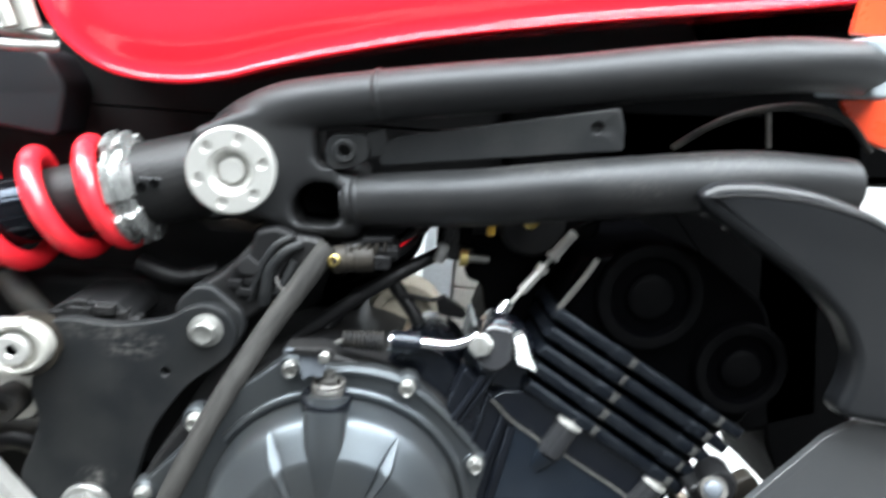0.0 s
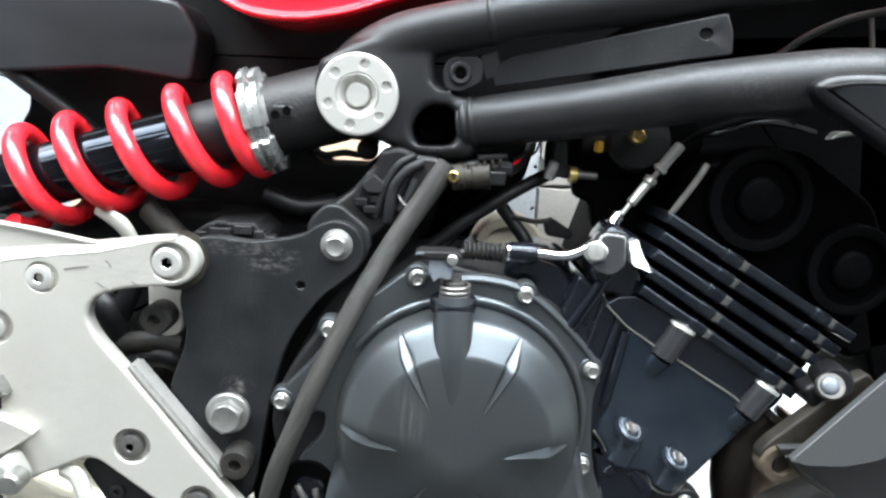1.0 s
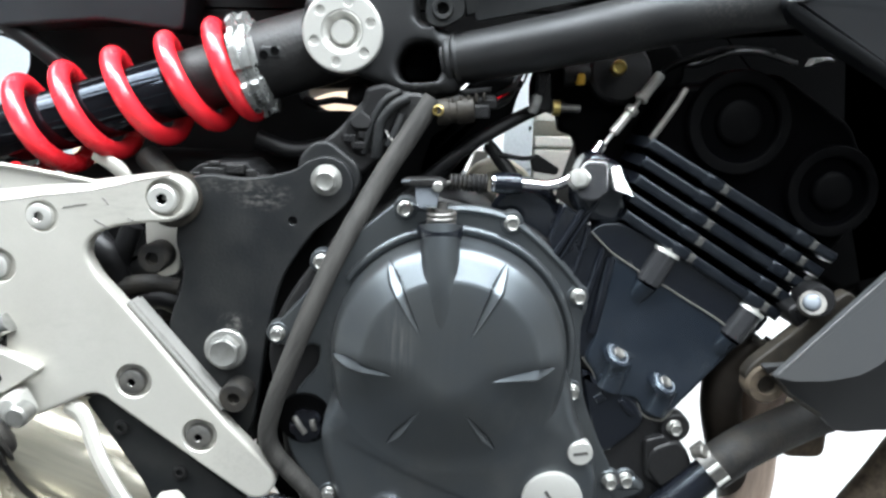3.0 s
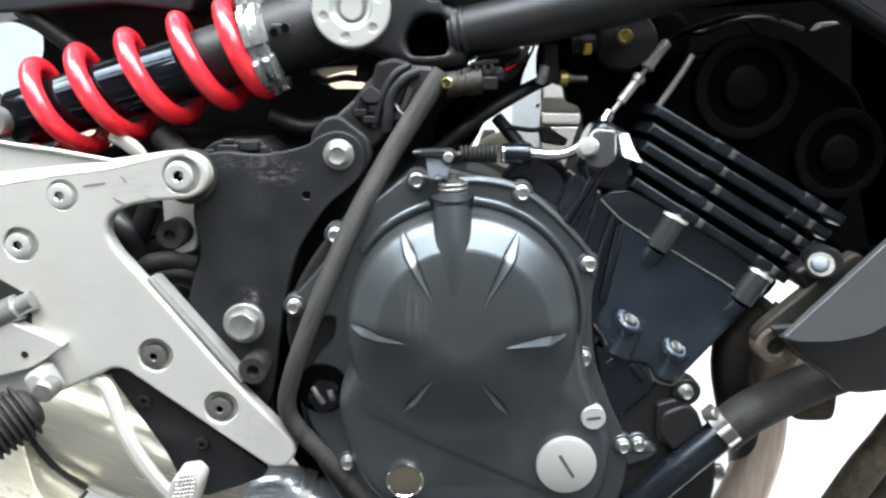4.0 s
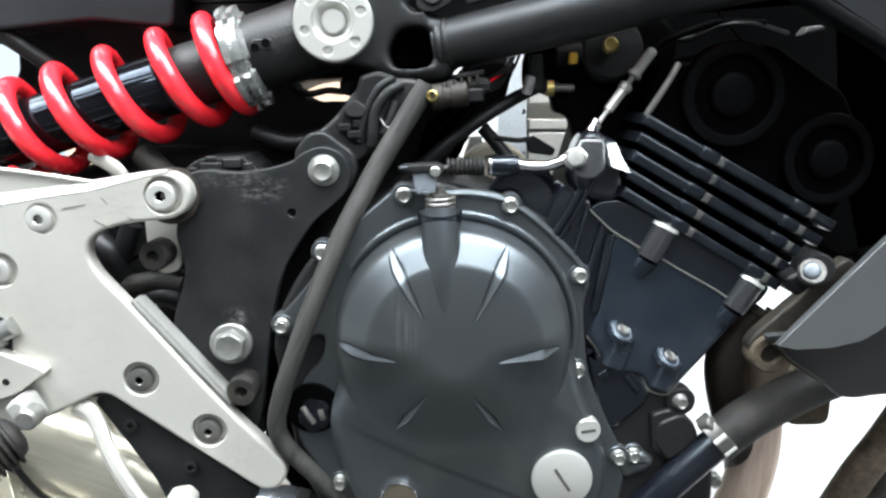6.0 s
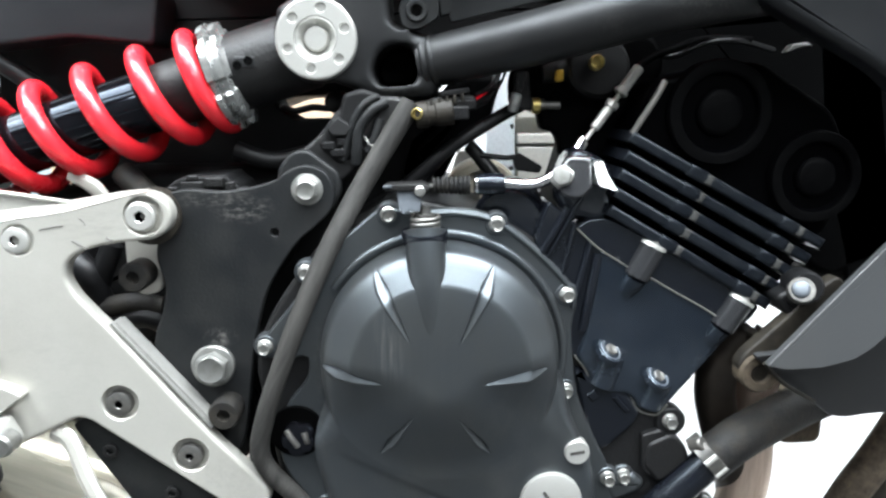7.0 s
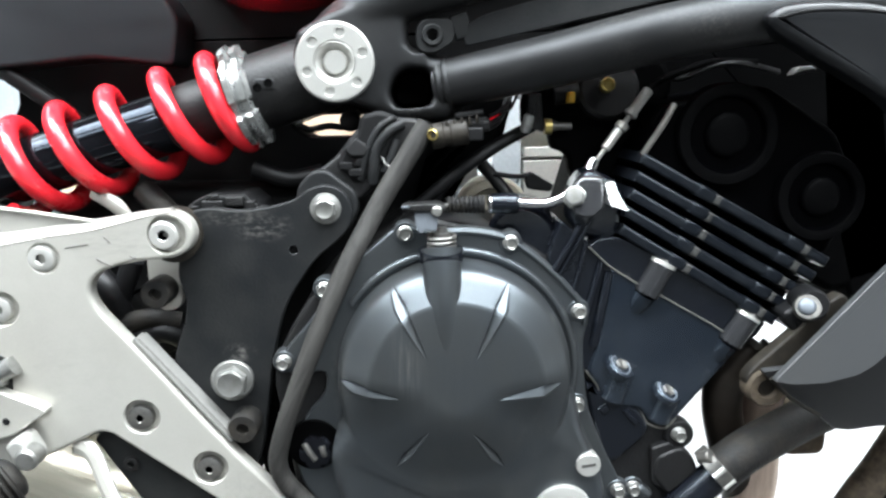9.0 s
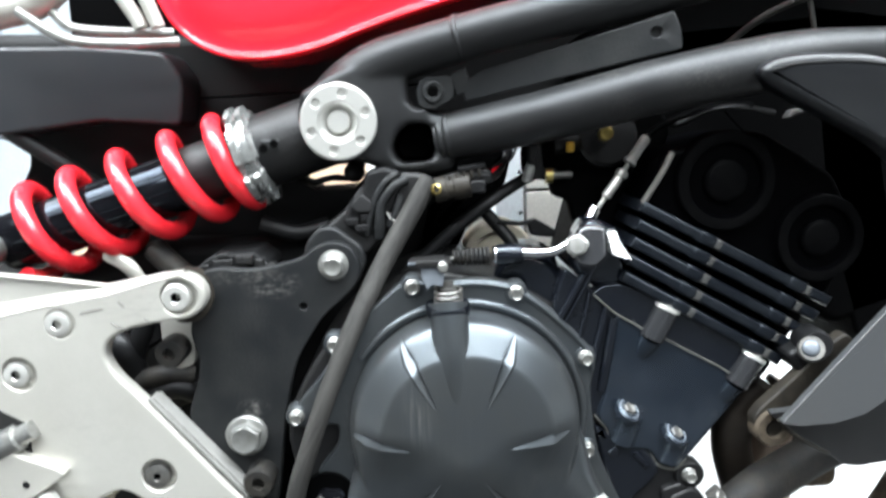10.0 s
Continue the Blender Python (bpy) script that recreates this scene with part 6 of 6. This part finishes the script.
part("oil_cooler_line", tube([(0.2240, 0.5000, 0.5844), (0.2508, 0.5000, 0.6035), (0.2829, 0.5000, 0.6173), (0.3211, 0.5000, 0.6235), (0.3538, 0.5000, 0.6164), (0.3769, 0.5000, 0.5955)], 0.0028, 8), M["hose"], bike, "thin black cable above the lower tube")
part("cable_stay", tube([(0.2918, 0.5000, 0.6165), (0.2971, 0.5000, 0.5913)], 0.002, 8), M["dark_steel"], bike, "thin steel stay")
part("generator_cover", lathe([(-0.03, 0.037), (0.0, 0.037), (0.004, 0.034), (0.004, 0.026), (0.001, 0.024), (0.001, 0)], (0.0470, 0.6290, 0.3960), seg=48), M["tan"], bike, "tan cast cover behind the cable")
part("swingarm", prism(round_corners([(-0.5428, 0.3826), (-0.4025, 0.3992), (-0.3261, 0.4232), (-0.2777, 0.4374), (-0.2100, 0.4356), (-0.1368, 0.4370), (-0.1170, 0.4006), (-0.1405, 0.3356), (-0.2416, 0.2789), (-0.4605, 0.2075), (-0.5796, 0.1705)], 0.02), 0.575, 0.70, 0.015, 4), M["plastic"], bike, "black swingarm and inner parts behind the bracket")

# links, brackets and wiring round the frame's pivot
lk = part("engine_mount", prism(round_corners([(-0.1311, 0.4233), (-0.1230, 0.4429), (-0.1079, 0.4536), (-0.0954, 0.4633), (-0.0804, 0.4824), (-0.0656, 0.4956), (-0.0269, 0.4930), (-0.0230, 0.4827), (-0.0514, 0.4539), (-0.0664, 0.4344), (-0.0865, 0.4195), (-0.0919, 0.3996), (-0.1122, 0.3894)], 0.006), 0.505, 0.55, 0.004), M["cast"], bike, "black engine mount with moulded ribs")
ear = round_corners([(-0.1287, 0.4001), (-0.1282, 0.4383), (-0.1156, 0.4521), (-0.1031, 0.4530), (-0.0794, 0.4348), (-0.0774, 0.4200), (-0.0852, 0.4031)], 0.006)
part("mount_ear", prism(ear, 0.4985, 0.515, 0.0028, 4), M["plate"], lk, "thick rounded black ear")
arm_ = round_corners([(-0.0960, 0.4560), (-0.0880, 0.4720), (-0.0780, 0.4800), (-0.0740, 0.4960), (-0.0590, 0.5000), (-0.0440, 0.4950), (-0.0450, 0.4810), (-0.0530, 0.4620), (-0.0690, 0.4440), (-0.0800, 0.4400)], 0.004)
part("mount_arm", prism(arm_, 0.5030, 0.54, 0.004, 4), M["plastic"], lk, "dusty black cast mount arm", 50)
for line, r in (([(-0.0655, 0.5030, 0.4410), (-0.0645, 0.5010, 0.4530), (-0.0620, 0.5010, 0.4690), (-0.0510, 0.5015, 0.4830), (-0.0400, 0.5040, 0.4885)], 0.0042),
                ([(-0.0760, 0.5030, 0.4440), (-0.0720, 0.5015, 0.4590), (-0.0665, 0.5010, 0.4740), (-0.0580, 0.5015, 0.4870), (-0.0470, 0.5040, 0.4935)], 0.0030),
                ([(-0.0560, 0.5030, 0.4500), (-0.0500, 0.5020, 0.4620), (-0.0450, 0.5030, 0.4760)], 0.0034)):
    part("moulded_ridge", tube(line, r, 12, 8), M["plate"], lk, "", 60)
part("clip_strap", prism(round_corners([(-0.0880, 0.4690), (-0.0785, 0.4785), (-0.0665, 0.4705), (-0.0715, 0.4630), (-0.0830, 0.4630)], 0.0025), lambda x, z: 0.4985 + 0.15 * (z - 0.470), 0.515, 0.0016, 3), M["plastic"], lk, "black plastic clip strap")
for x, z, w in ((-0.0870, 0.4555, 0.0105), (-0.0790, 0.4500, 0.0120), (-0.0760, 0.4585, 0.0075)):
    part("moulded_step", rounded_box((x - w / 2, 0.4990, z - 0.0032), (x + w / 2, 0.515, z + 0.0030), 0.0014), M["plastic"], lk)
part("scraped_edge", tube([(-0.0735, 0.4995, 0.4640), (-0.0690, 0.4985, 0.4690), (-0.0660, 0.4990, 0.4712)], 0.0008, 6), M["wire"], lk)
part("wire_clip", tube([(-0.0591, 0.5050, 0.4640), (-0.0533, 0.5000, 0.4559), (-0.0403, 0.4980, 0.4497)], 0.0012, 8), M["dark_steel"], lk)

cn = part("wiring_connector", prism(round_corners([(-0.0136, 0.4878), (0.0012, 0.4923), (0.0244, 0.4951), (0.0328, 0.4916), (0.0303, 0.4825), (0.0108, 0.4779), (-0.0055, 0.4696), (-0.0126, 0.4733)], 0.004), 0.505, 0.535, 0.003), M["cast"], bike, "black plastic wiring connector with a brass pin")
for k in range(5):
    part("plug_rib", slab((-0.0040 + 0.0062 * k, 0.4835 + 0.0012 * k), (-0.0046 + 0.0062 * k, 0.4905 + 0.0012 * k), 0.0022, 0.5005, 0.512, 0.0008), M["dirty"], cn)
part("plug_latch", slab((0.0030, 0.4945), (0.0260, 0.4975), 0.0040, 0.5020, 0.515, 0.0012), M["plastic"], cn)
part("sensor_body", lathe([(0, 0.0085), (0.001, 0.0105), (0.010, 0.0108), (0.011, 0.0098), (0.016, 0.0098), (0.017, 0.0108), (0.030, 0.0108), (0.031, 0.009)], (-0.0173, 0.5080, 0.4778), (1, 0, 0.12), 20), M["dirty"], cn, "dusty brown-black sensor body")
part("plug_shell", rounded_box((0.0112, 0.5000, 0.4743), tuple(a + b for a, b in zip((0.0257, 0.5000, 0.4850), (0, 0.02, 0))), 0.002), M["wire"], cn, "black plug shell")
part("connector_block", rounded_box((0.0140, 0.5030, 0.4815), tuple(a + b for a, b in zip((0.0318, 0.5030, 0.4905), (0, 0.02, 0))), 0.003), M["plastic"], cn)
part("connector_pin", lathe([(-0.01, 0.0046), (0.003, 0.0046), (0.004, 0.0034), (0.001, 0.0026), (0.001, 0)], (-0.0155, 0.5000, 0.4795), (-0.2, -1, 0.1), 20), M["brass"], cn, "brass plug pin")
for i in range(7):
    y = 0.515 + 0.004 * (i % 3)
    a = (0.0314, 0.5150, 0.4908)
    b = (0.0508, 0.5400, 0.5020)
    a, b = Vector(a) + Vector((0, 0.003 * (i % 2), -0.0018 * i + 0.003)), Vector(b) + Vector((0.004 * math.sin(i * 2.1), 0.004 * i, 0.006 * math.cos(i * 1.7)))
    part("wire", tube([a, a.lerp(b, 0.4) + Vector((0.003, 0, 0.003 * math.sin(i))), b, b + Vector((0.015, 0.03, 0.03))], 0.0013, 6), M["tank"] if i == 2 else M["wire"], cn)
# duct darkened past its own black, so shade is part of the colour
part("intake_duct", prism(crom([(-0.0040, 0.4630), (-0.0170, 0.4450), (-0.0170, 0.4340), (0.0040, 0.4450), (0.0180, 0.4490), (0.0360, 0.4590), (0.0490, 0.4710), (0.0550, 0.4900), (0.0580, 0.5100), (0.0230, 0.5120), (-0.0040, 0.4820)], 4, True), 0.575, 0.64, 0.008, 5), M["inner"], bike, "black rubber intake duct, its shade put into the colour")
hs = part("wiring_loom", tube([(-0.0616, 0.5300, 0.3903), (-0.0267, 0.5300, 0.4203), (0.0171, 0.5300, 0.4544), (0.0541, 0.5400, 0.4759), (0.0798, 0.5500, 0.4872)], [0.005, 0.0055, 0.006, 0.0055, 0.005], 12), M["wire"], bike, "black wiring loom and cables behind the engine")
for line, r in (([(0.0291, 0.5600, 0.4510), (0.0418, 0.5550, 0.4361), (0.0519, 0.5500, 0.4229), (0.0602, 0.5500, 0.4036)], 0.006), ([(0.0387, 0.5500, 0.4429), (0.0590, 0.5500, 0.4400), (0.0690, 0.5500, 0.4411)], 0.0022), ([(0.0037, 0.5600, 0.4407), (-0.0117, 0.5500, 0.4236), (-0.0268, 0.5400, 0.4043)], 0.005), ([(0.0798, 0.5500, 0.4872), (0.0994, 0.5600, 0.4787), (0.1142, 0.5650, 0.4587), (0.1178, 0.5700, 0.4382)], 0.007), ([(-0.0908, 0.5300, 0.4249), (-0.0658, 0.5300, 0.4492), (-0.0319, 0.5400, 0.4779)], 0.005), ([(-0.1755, 0.5600, 0.4500), (-0.1452, 0.5600, 0.4401), (-0.1157, 0.5700, 0.4448)], 0.008)):
    part("cable", tube(line, r, 10), M["wire"], hs)
part("relay", prism(round_corners([(0.0665, 0.4401), (0.0730, 0.4441), (0.0927, 0.4322), (0.0899, 0.4261), (0.0695, 0.4290)], 0.002), 0.545, 0.556, 0.0015), M["plastic"], hs, "small black plug")
part("loom_bracket", prism(round_corners([(0.0640, 0.4830), (0.0760, 0.4810), (0.0900, 0.4800), (0.0900, 0.4900), (0.0780, 0.4920), (0.0760, 0.5120), (0.0650, 0.5120)], 0.002), 0.5215, 0.535, 0.002), M["wire"], hs, "black bracket of the loom")
part("loom_clip", lathe([(-0.0075, 0.0040), (-0.006, 0.0046), (0.006, 0.0046), (0.0075, 0.0040)], (0.0643, 0.5200, 0.4873), (0.25, -0.2, 1), 18), M["collar"], hs)
part("loom_pin", lathe([(0, 0.0032), (0.018, 0.0032), (0.019, 0.002)], (0.0830, 0.5200, 0.4848), (1, 0, -0.02), 14), M["dark_steel"], hs)
part("loom_band", lathe([(-0.003, 0.0066), (0.003, 0.0066)], (0.0816, 0.5200, 0.4845), (1, 0, 0), 16), M["brass"], hs)

# throttle body's near-black includes the shade it sits in
tb = part("throttle_body", prism(crom([(0.0780, 0.5309), (0.1337, 0.5404), (0.1775, 0.5406), (0.1896, 0.5126), (0.1717, 0.4886), (0.1487, 0.4593), (0.1466, 0.4142), (0.1302, 0.3885), (0.1141, 0.4293), (0.1050, 0.4420), (0.1000, 0.4600), (0.0880, 0.4660), (0.0830, 0.4800), (0.0650, 0.4830), (0.0615, 0.4950), (0.0635, 0.5130)], 4, True), 0.53, 0.545, 0.005, 4), M["inner"], bike, "black throttle body with small yellow fittings, shade put into its colour")
part("valve_screw", lathe([(-0.01, 0.0060), (0.002, 0.0060), (0.003, 0.0048), (0.001, 0.0032), (0.001, 0)], (0.1300, 0.5150, 0.5182), (0, -1, 0.2), 24), M["brass"], tb, "brass throttle screw")
part("screw_plate", lathe([(-0.012, 0.026), (0.0, 0.026), (0.003, 0.023), (0.003, 0)], (0.1332, 0.5230, 0.5152), (0, -1, 0.15), 32), M["plastic"], tb)
part("yellow_plug", rounded_box((0.0974, 0.5150, 0.5038), tuple(a + b for a, b in zip((0.1034, 0.5150, 0.5128), (0, 0.014, 0))), 0.002), M["yellow"], tb, "yellow connector plug")
part("injector", lathe([(0, 0.009), (0.03, 0.009), (0.034, 0.006), (0.05, 0.006)], (0.0876, 0.5300, 0.5109), (1, 0, 0.1), 18), M["plastic"], tb)
part("starter_motor", lathe([(-0.02, 0.030), (0.06, 0.030), (0.066, 0.026), (0.066, 0)], (0.0660, 0.5600, 0.3911), (-0.15, -1, 0), 32), M["gloss"], bike, "black starter motor")
mf = part("mid_frame", tube([(0.1751, 0.5400, 0.5304), (0.1963, 0.5300, 0.5228), (0.2237, 0.5300, 0.5333), (0.2542, 0.5350, 0.5349), (0.2961, 0.5600, 0.5290)], 0.0024, 10), M["wire"], bike, "black inner pipe over the cylinder head")
part("inner_clip", prism(round_corners([(0.2850, 0.5238), (0.2897, 0.5309), (0.3013, 0.5319), (0.3064, 0.5283), (0.2950, 0.5265)], 0.002), 0.515, 0.525, 0.001), M["zinc"], mf)
# both bodies are coloured near-black to imitate the shade behind the shroud
part("radiator", prism(round_corners([(0.3451, 0.6293), (0.4394, 0.6154), (0.5162, 0.2249), (0.4578, 0.2247), (0.4125, 0.2969), (0.3722, 0.4269)], 0.01), 0.60, 0.75, 0.004), M["inner"], bike, "radiator behind the shroud, blackened to stand for shade")
part("engine_top", prism(round_corners([(0.1878, 0.6143), (0.4064, 0.6295), (0.4640, 0.3322), (0.3881, 0.3085), (0.3147, 0.3544), (0.1910, 0.5053)], 0.01), 0.60, 0.78, 0.01), M["inner"], bike, "filler bodywork above the cylinder head, blackened to stand for shade")

# behind the bracket's opening
ir = part("inner_bracket", prism(round_corners([(-0.2568, 0.3887), (-0.2285, 0.3865), (-0.2292, 0.3451), (-0.2321, 0.3376), (-0.2445, 0.3341), (-0.2537, 0.3400), (-0.2569, 0.3597)], 0.004), 0.505, 0.512, 0.0015), M["silver"], bike, "silver inner bracket with a rubber bush")
part("rubber_bush", lathe([(-0.02, 0.0120), (0.006, 0.0124), (0.009, 0.011), (0.009, 0.0052), (0.003, 0.0044), (0.003, 0)], (-0.2442, 0.4920, 0.3550), seg=32), M["hose"], ir, "round black rubber bush")
for line, r, mt in (([(-0.3113, 0.5300, 0.3613), (-0.3002, 0.5250, 0.3495), (-0.2963, 0.5300, 0.3330), (-0.2934, 0.5400, 0.2985)], 0.012, "wire"), ([(-0.2774, 0.5300, 0.3742), (-0.2868, 0.5300, 0.3537), (-0.2991, 0.5350, 0.3265)], 0.009, "wire"), ([(-0.2927, 0.5300, 0.3172), (-0.2647, 0.5250, 0.3228), (-0.2415, 0.5300, 0.3175)], 0.009, "hose"), ([(-0.2839, 0.5300, 0.3013), (-0.2556, 0.5250, 0.3108), (-0.2375, 0.5300, 0.3016)], 0.010, "wire"), ([(-0.2703, 0.5500, 0.4325), (-0.2525, 0.5400, 0.4183), (-0.2386, 0.5400, 0.4034)], 0.011, "hose")):
    part("inner_hose", tube(line, r, 14), M[mt], ir)
rs = part("reservoir_bracket", tube([(-0.3065, 0.5300, 0.4336), (-0.2857, 0.5250, 0.4234), (-0.2762, 0.5250, 0.4098)], [0.005, 0.007, 0.006], 12, flat=0.6), M["silver"], bike, "silver stay under the spring")
rb = part("regulator", prism(round_corners([(-0.2124, 0.4289), (-0.2064, 0.4318), (-0.1715, 0.4334), (-0.1679, 0.4291), (-0.1614, 0.4244), (-0.1588, 0.4176), (-0.2212, 0.4135), (-0.2226, 0.4212)], 0.002), 0.505, 0.56, 0.002), M["plastic"], bike, "black plug block behind the side plate")
for a, b in (((-0.1867, 0.5000, 0.4240), (-0.1723, 0.5000, 0.4315)), ((-0.2068, 0.5030, 0.4190), (-0.1892, 0.5030, 0.4284)), ((-0.1716, 0.5020, 0.4192), (-0.1636, 0.5020, 0.4277)), ((-0.2176, 0.5040, 0.4169), (-0.2096, 0.5040, 0.4245)), ((-0.2026, 0.5040, 0.4292), (-0.1930, 0.5040, 0.4334)), ((-0.1637, 0.5040, 0.4172), (-0.1549, 0.5040, 0.4229))):
    part("plug_face", rounded_box(a, (b[0], b[1] + 0.012, b[2]), 0.0014), M["cast"], rb)

# wheels stand on the floor
def wheel(cx, r, w):
    prof = []
    for i in range(25):
        a = math.pi * (i / 24) - math.pi / 2
        prof.append((w / 2 * math.sin(a), r - w * 0.42 + w * 0.42 * math.cos(a) ** 0.8))
    o = part("wheel", lathe([(-w / 2, r * 0.72)] + prof + [(w / 2, r * 0.72)], (cx, 0.63, GROUND + r), (0, -1, 0), 72), M["tyre"], bike, "black road tyre on its wheel")
    part("rim", lathe([(-w * 0.4, r * 0.70), (-w * 0.4, r * 0.735), (w * 0.4, r * 0.735), (w * 0.4, r * 0.70)], (cx, 0.63, GROUND + r), (0, -1, 0), 64), M["gloss"], o)
    for i in range(5):
        d = Vector((math.cos(2 * math.pi * i / 5), 0, math.sin(2 * math.pi * i / 5)))
        c = Vector((cx, 0.63, GROUND + r))
        part("spoke", tube([c + d * 0.02, c + d * r * 0.71], [0.02, 0.012], 10, straight=True), M["gloss"], o)
    return o


wheel(0.86, 0.30, 0.12)
wheel(-0.66, 0.31, 0.16)

# ---- behind the motorcycle ----
cab = tagged(new("steel_cabinet"), "pale grey steel cabinet with cream drawers behind the motorcycle", "cabinet")
cab.location = (0.21, 1.25, GROUND)
bpy.context.view_layer.update()
post = part("post", prism(round_corners([(0.0850, GROUND), (0.1290, GROUND), (0.1290, 0.70), (0.0850, 0.70)], 0.002), 1.0, 1.5, 0.002, 3, holes=[((0.1240, 0.4520), 0.0032, 0.02), ((0.1240, 0.5150), 0.0032, 0.02), ((0.1240, 0.3890), 0.0032, 0.02)]), M["post"], cab, "pale blue-grey cabinet side with punched holes")
for zb, zt in ((0.4630, 0.5400), (0.4250, 0.4405), (0.3300, 0.4205), (0.2250, 0.3270), (0.0500, 0.2220)):
    part("drawer", rounded_box((0.1335, 1.004, zb), (0.3300, 1.48, zt), 0.003), M["cream"], cab, "cream drawer front")
part("drawer_gap", rounded_box((0.1320, 1.030, GROUND), (0.3300, 1.49, 0.66), 0.004), M["cream"], cab, "recessed inner frame")
part("cabinet_top", rounded_box((0.0850, 0.995, 0.700), (0.3350, 1.50, 0.720), 0.004), M["post"], cab)
part("cabinet_stay", prism(round_corners([(0.0440, 0.4150), (0.0620, 0.4150), (0.0780, 0.3400), (0.0200, 0.3400)], 0.003), 1.02, 1.04, 0.002), M["bare"], cab, "grey folded steel stay beside the cabinet")
part("stay_leg", rounded_box((0.0250, 1.02, GROUND), (0.0750, 1.04, 0.345), 0.003), M["bare"], cab)
lo_, hi_ = [(-2.0135, 0.5535), (-1.1257, 0.5575)]
lk2 = part("steel_locker", rounded_box((lo_[0], 1.90, GROUND), (hi_[0], 2.4, 1.3), 0.006), M["cabinet"])
tagged(lk2, "pale grey steel locker standing by the wall", "locker")
bd = part("plywood_board", rounded_box((-0.62, 1.10, GROUND), (-0.12, 1.13, 0.62), 0.004), M["board"])
tagged(bd, "pale plywood board standing on the floor", "board")
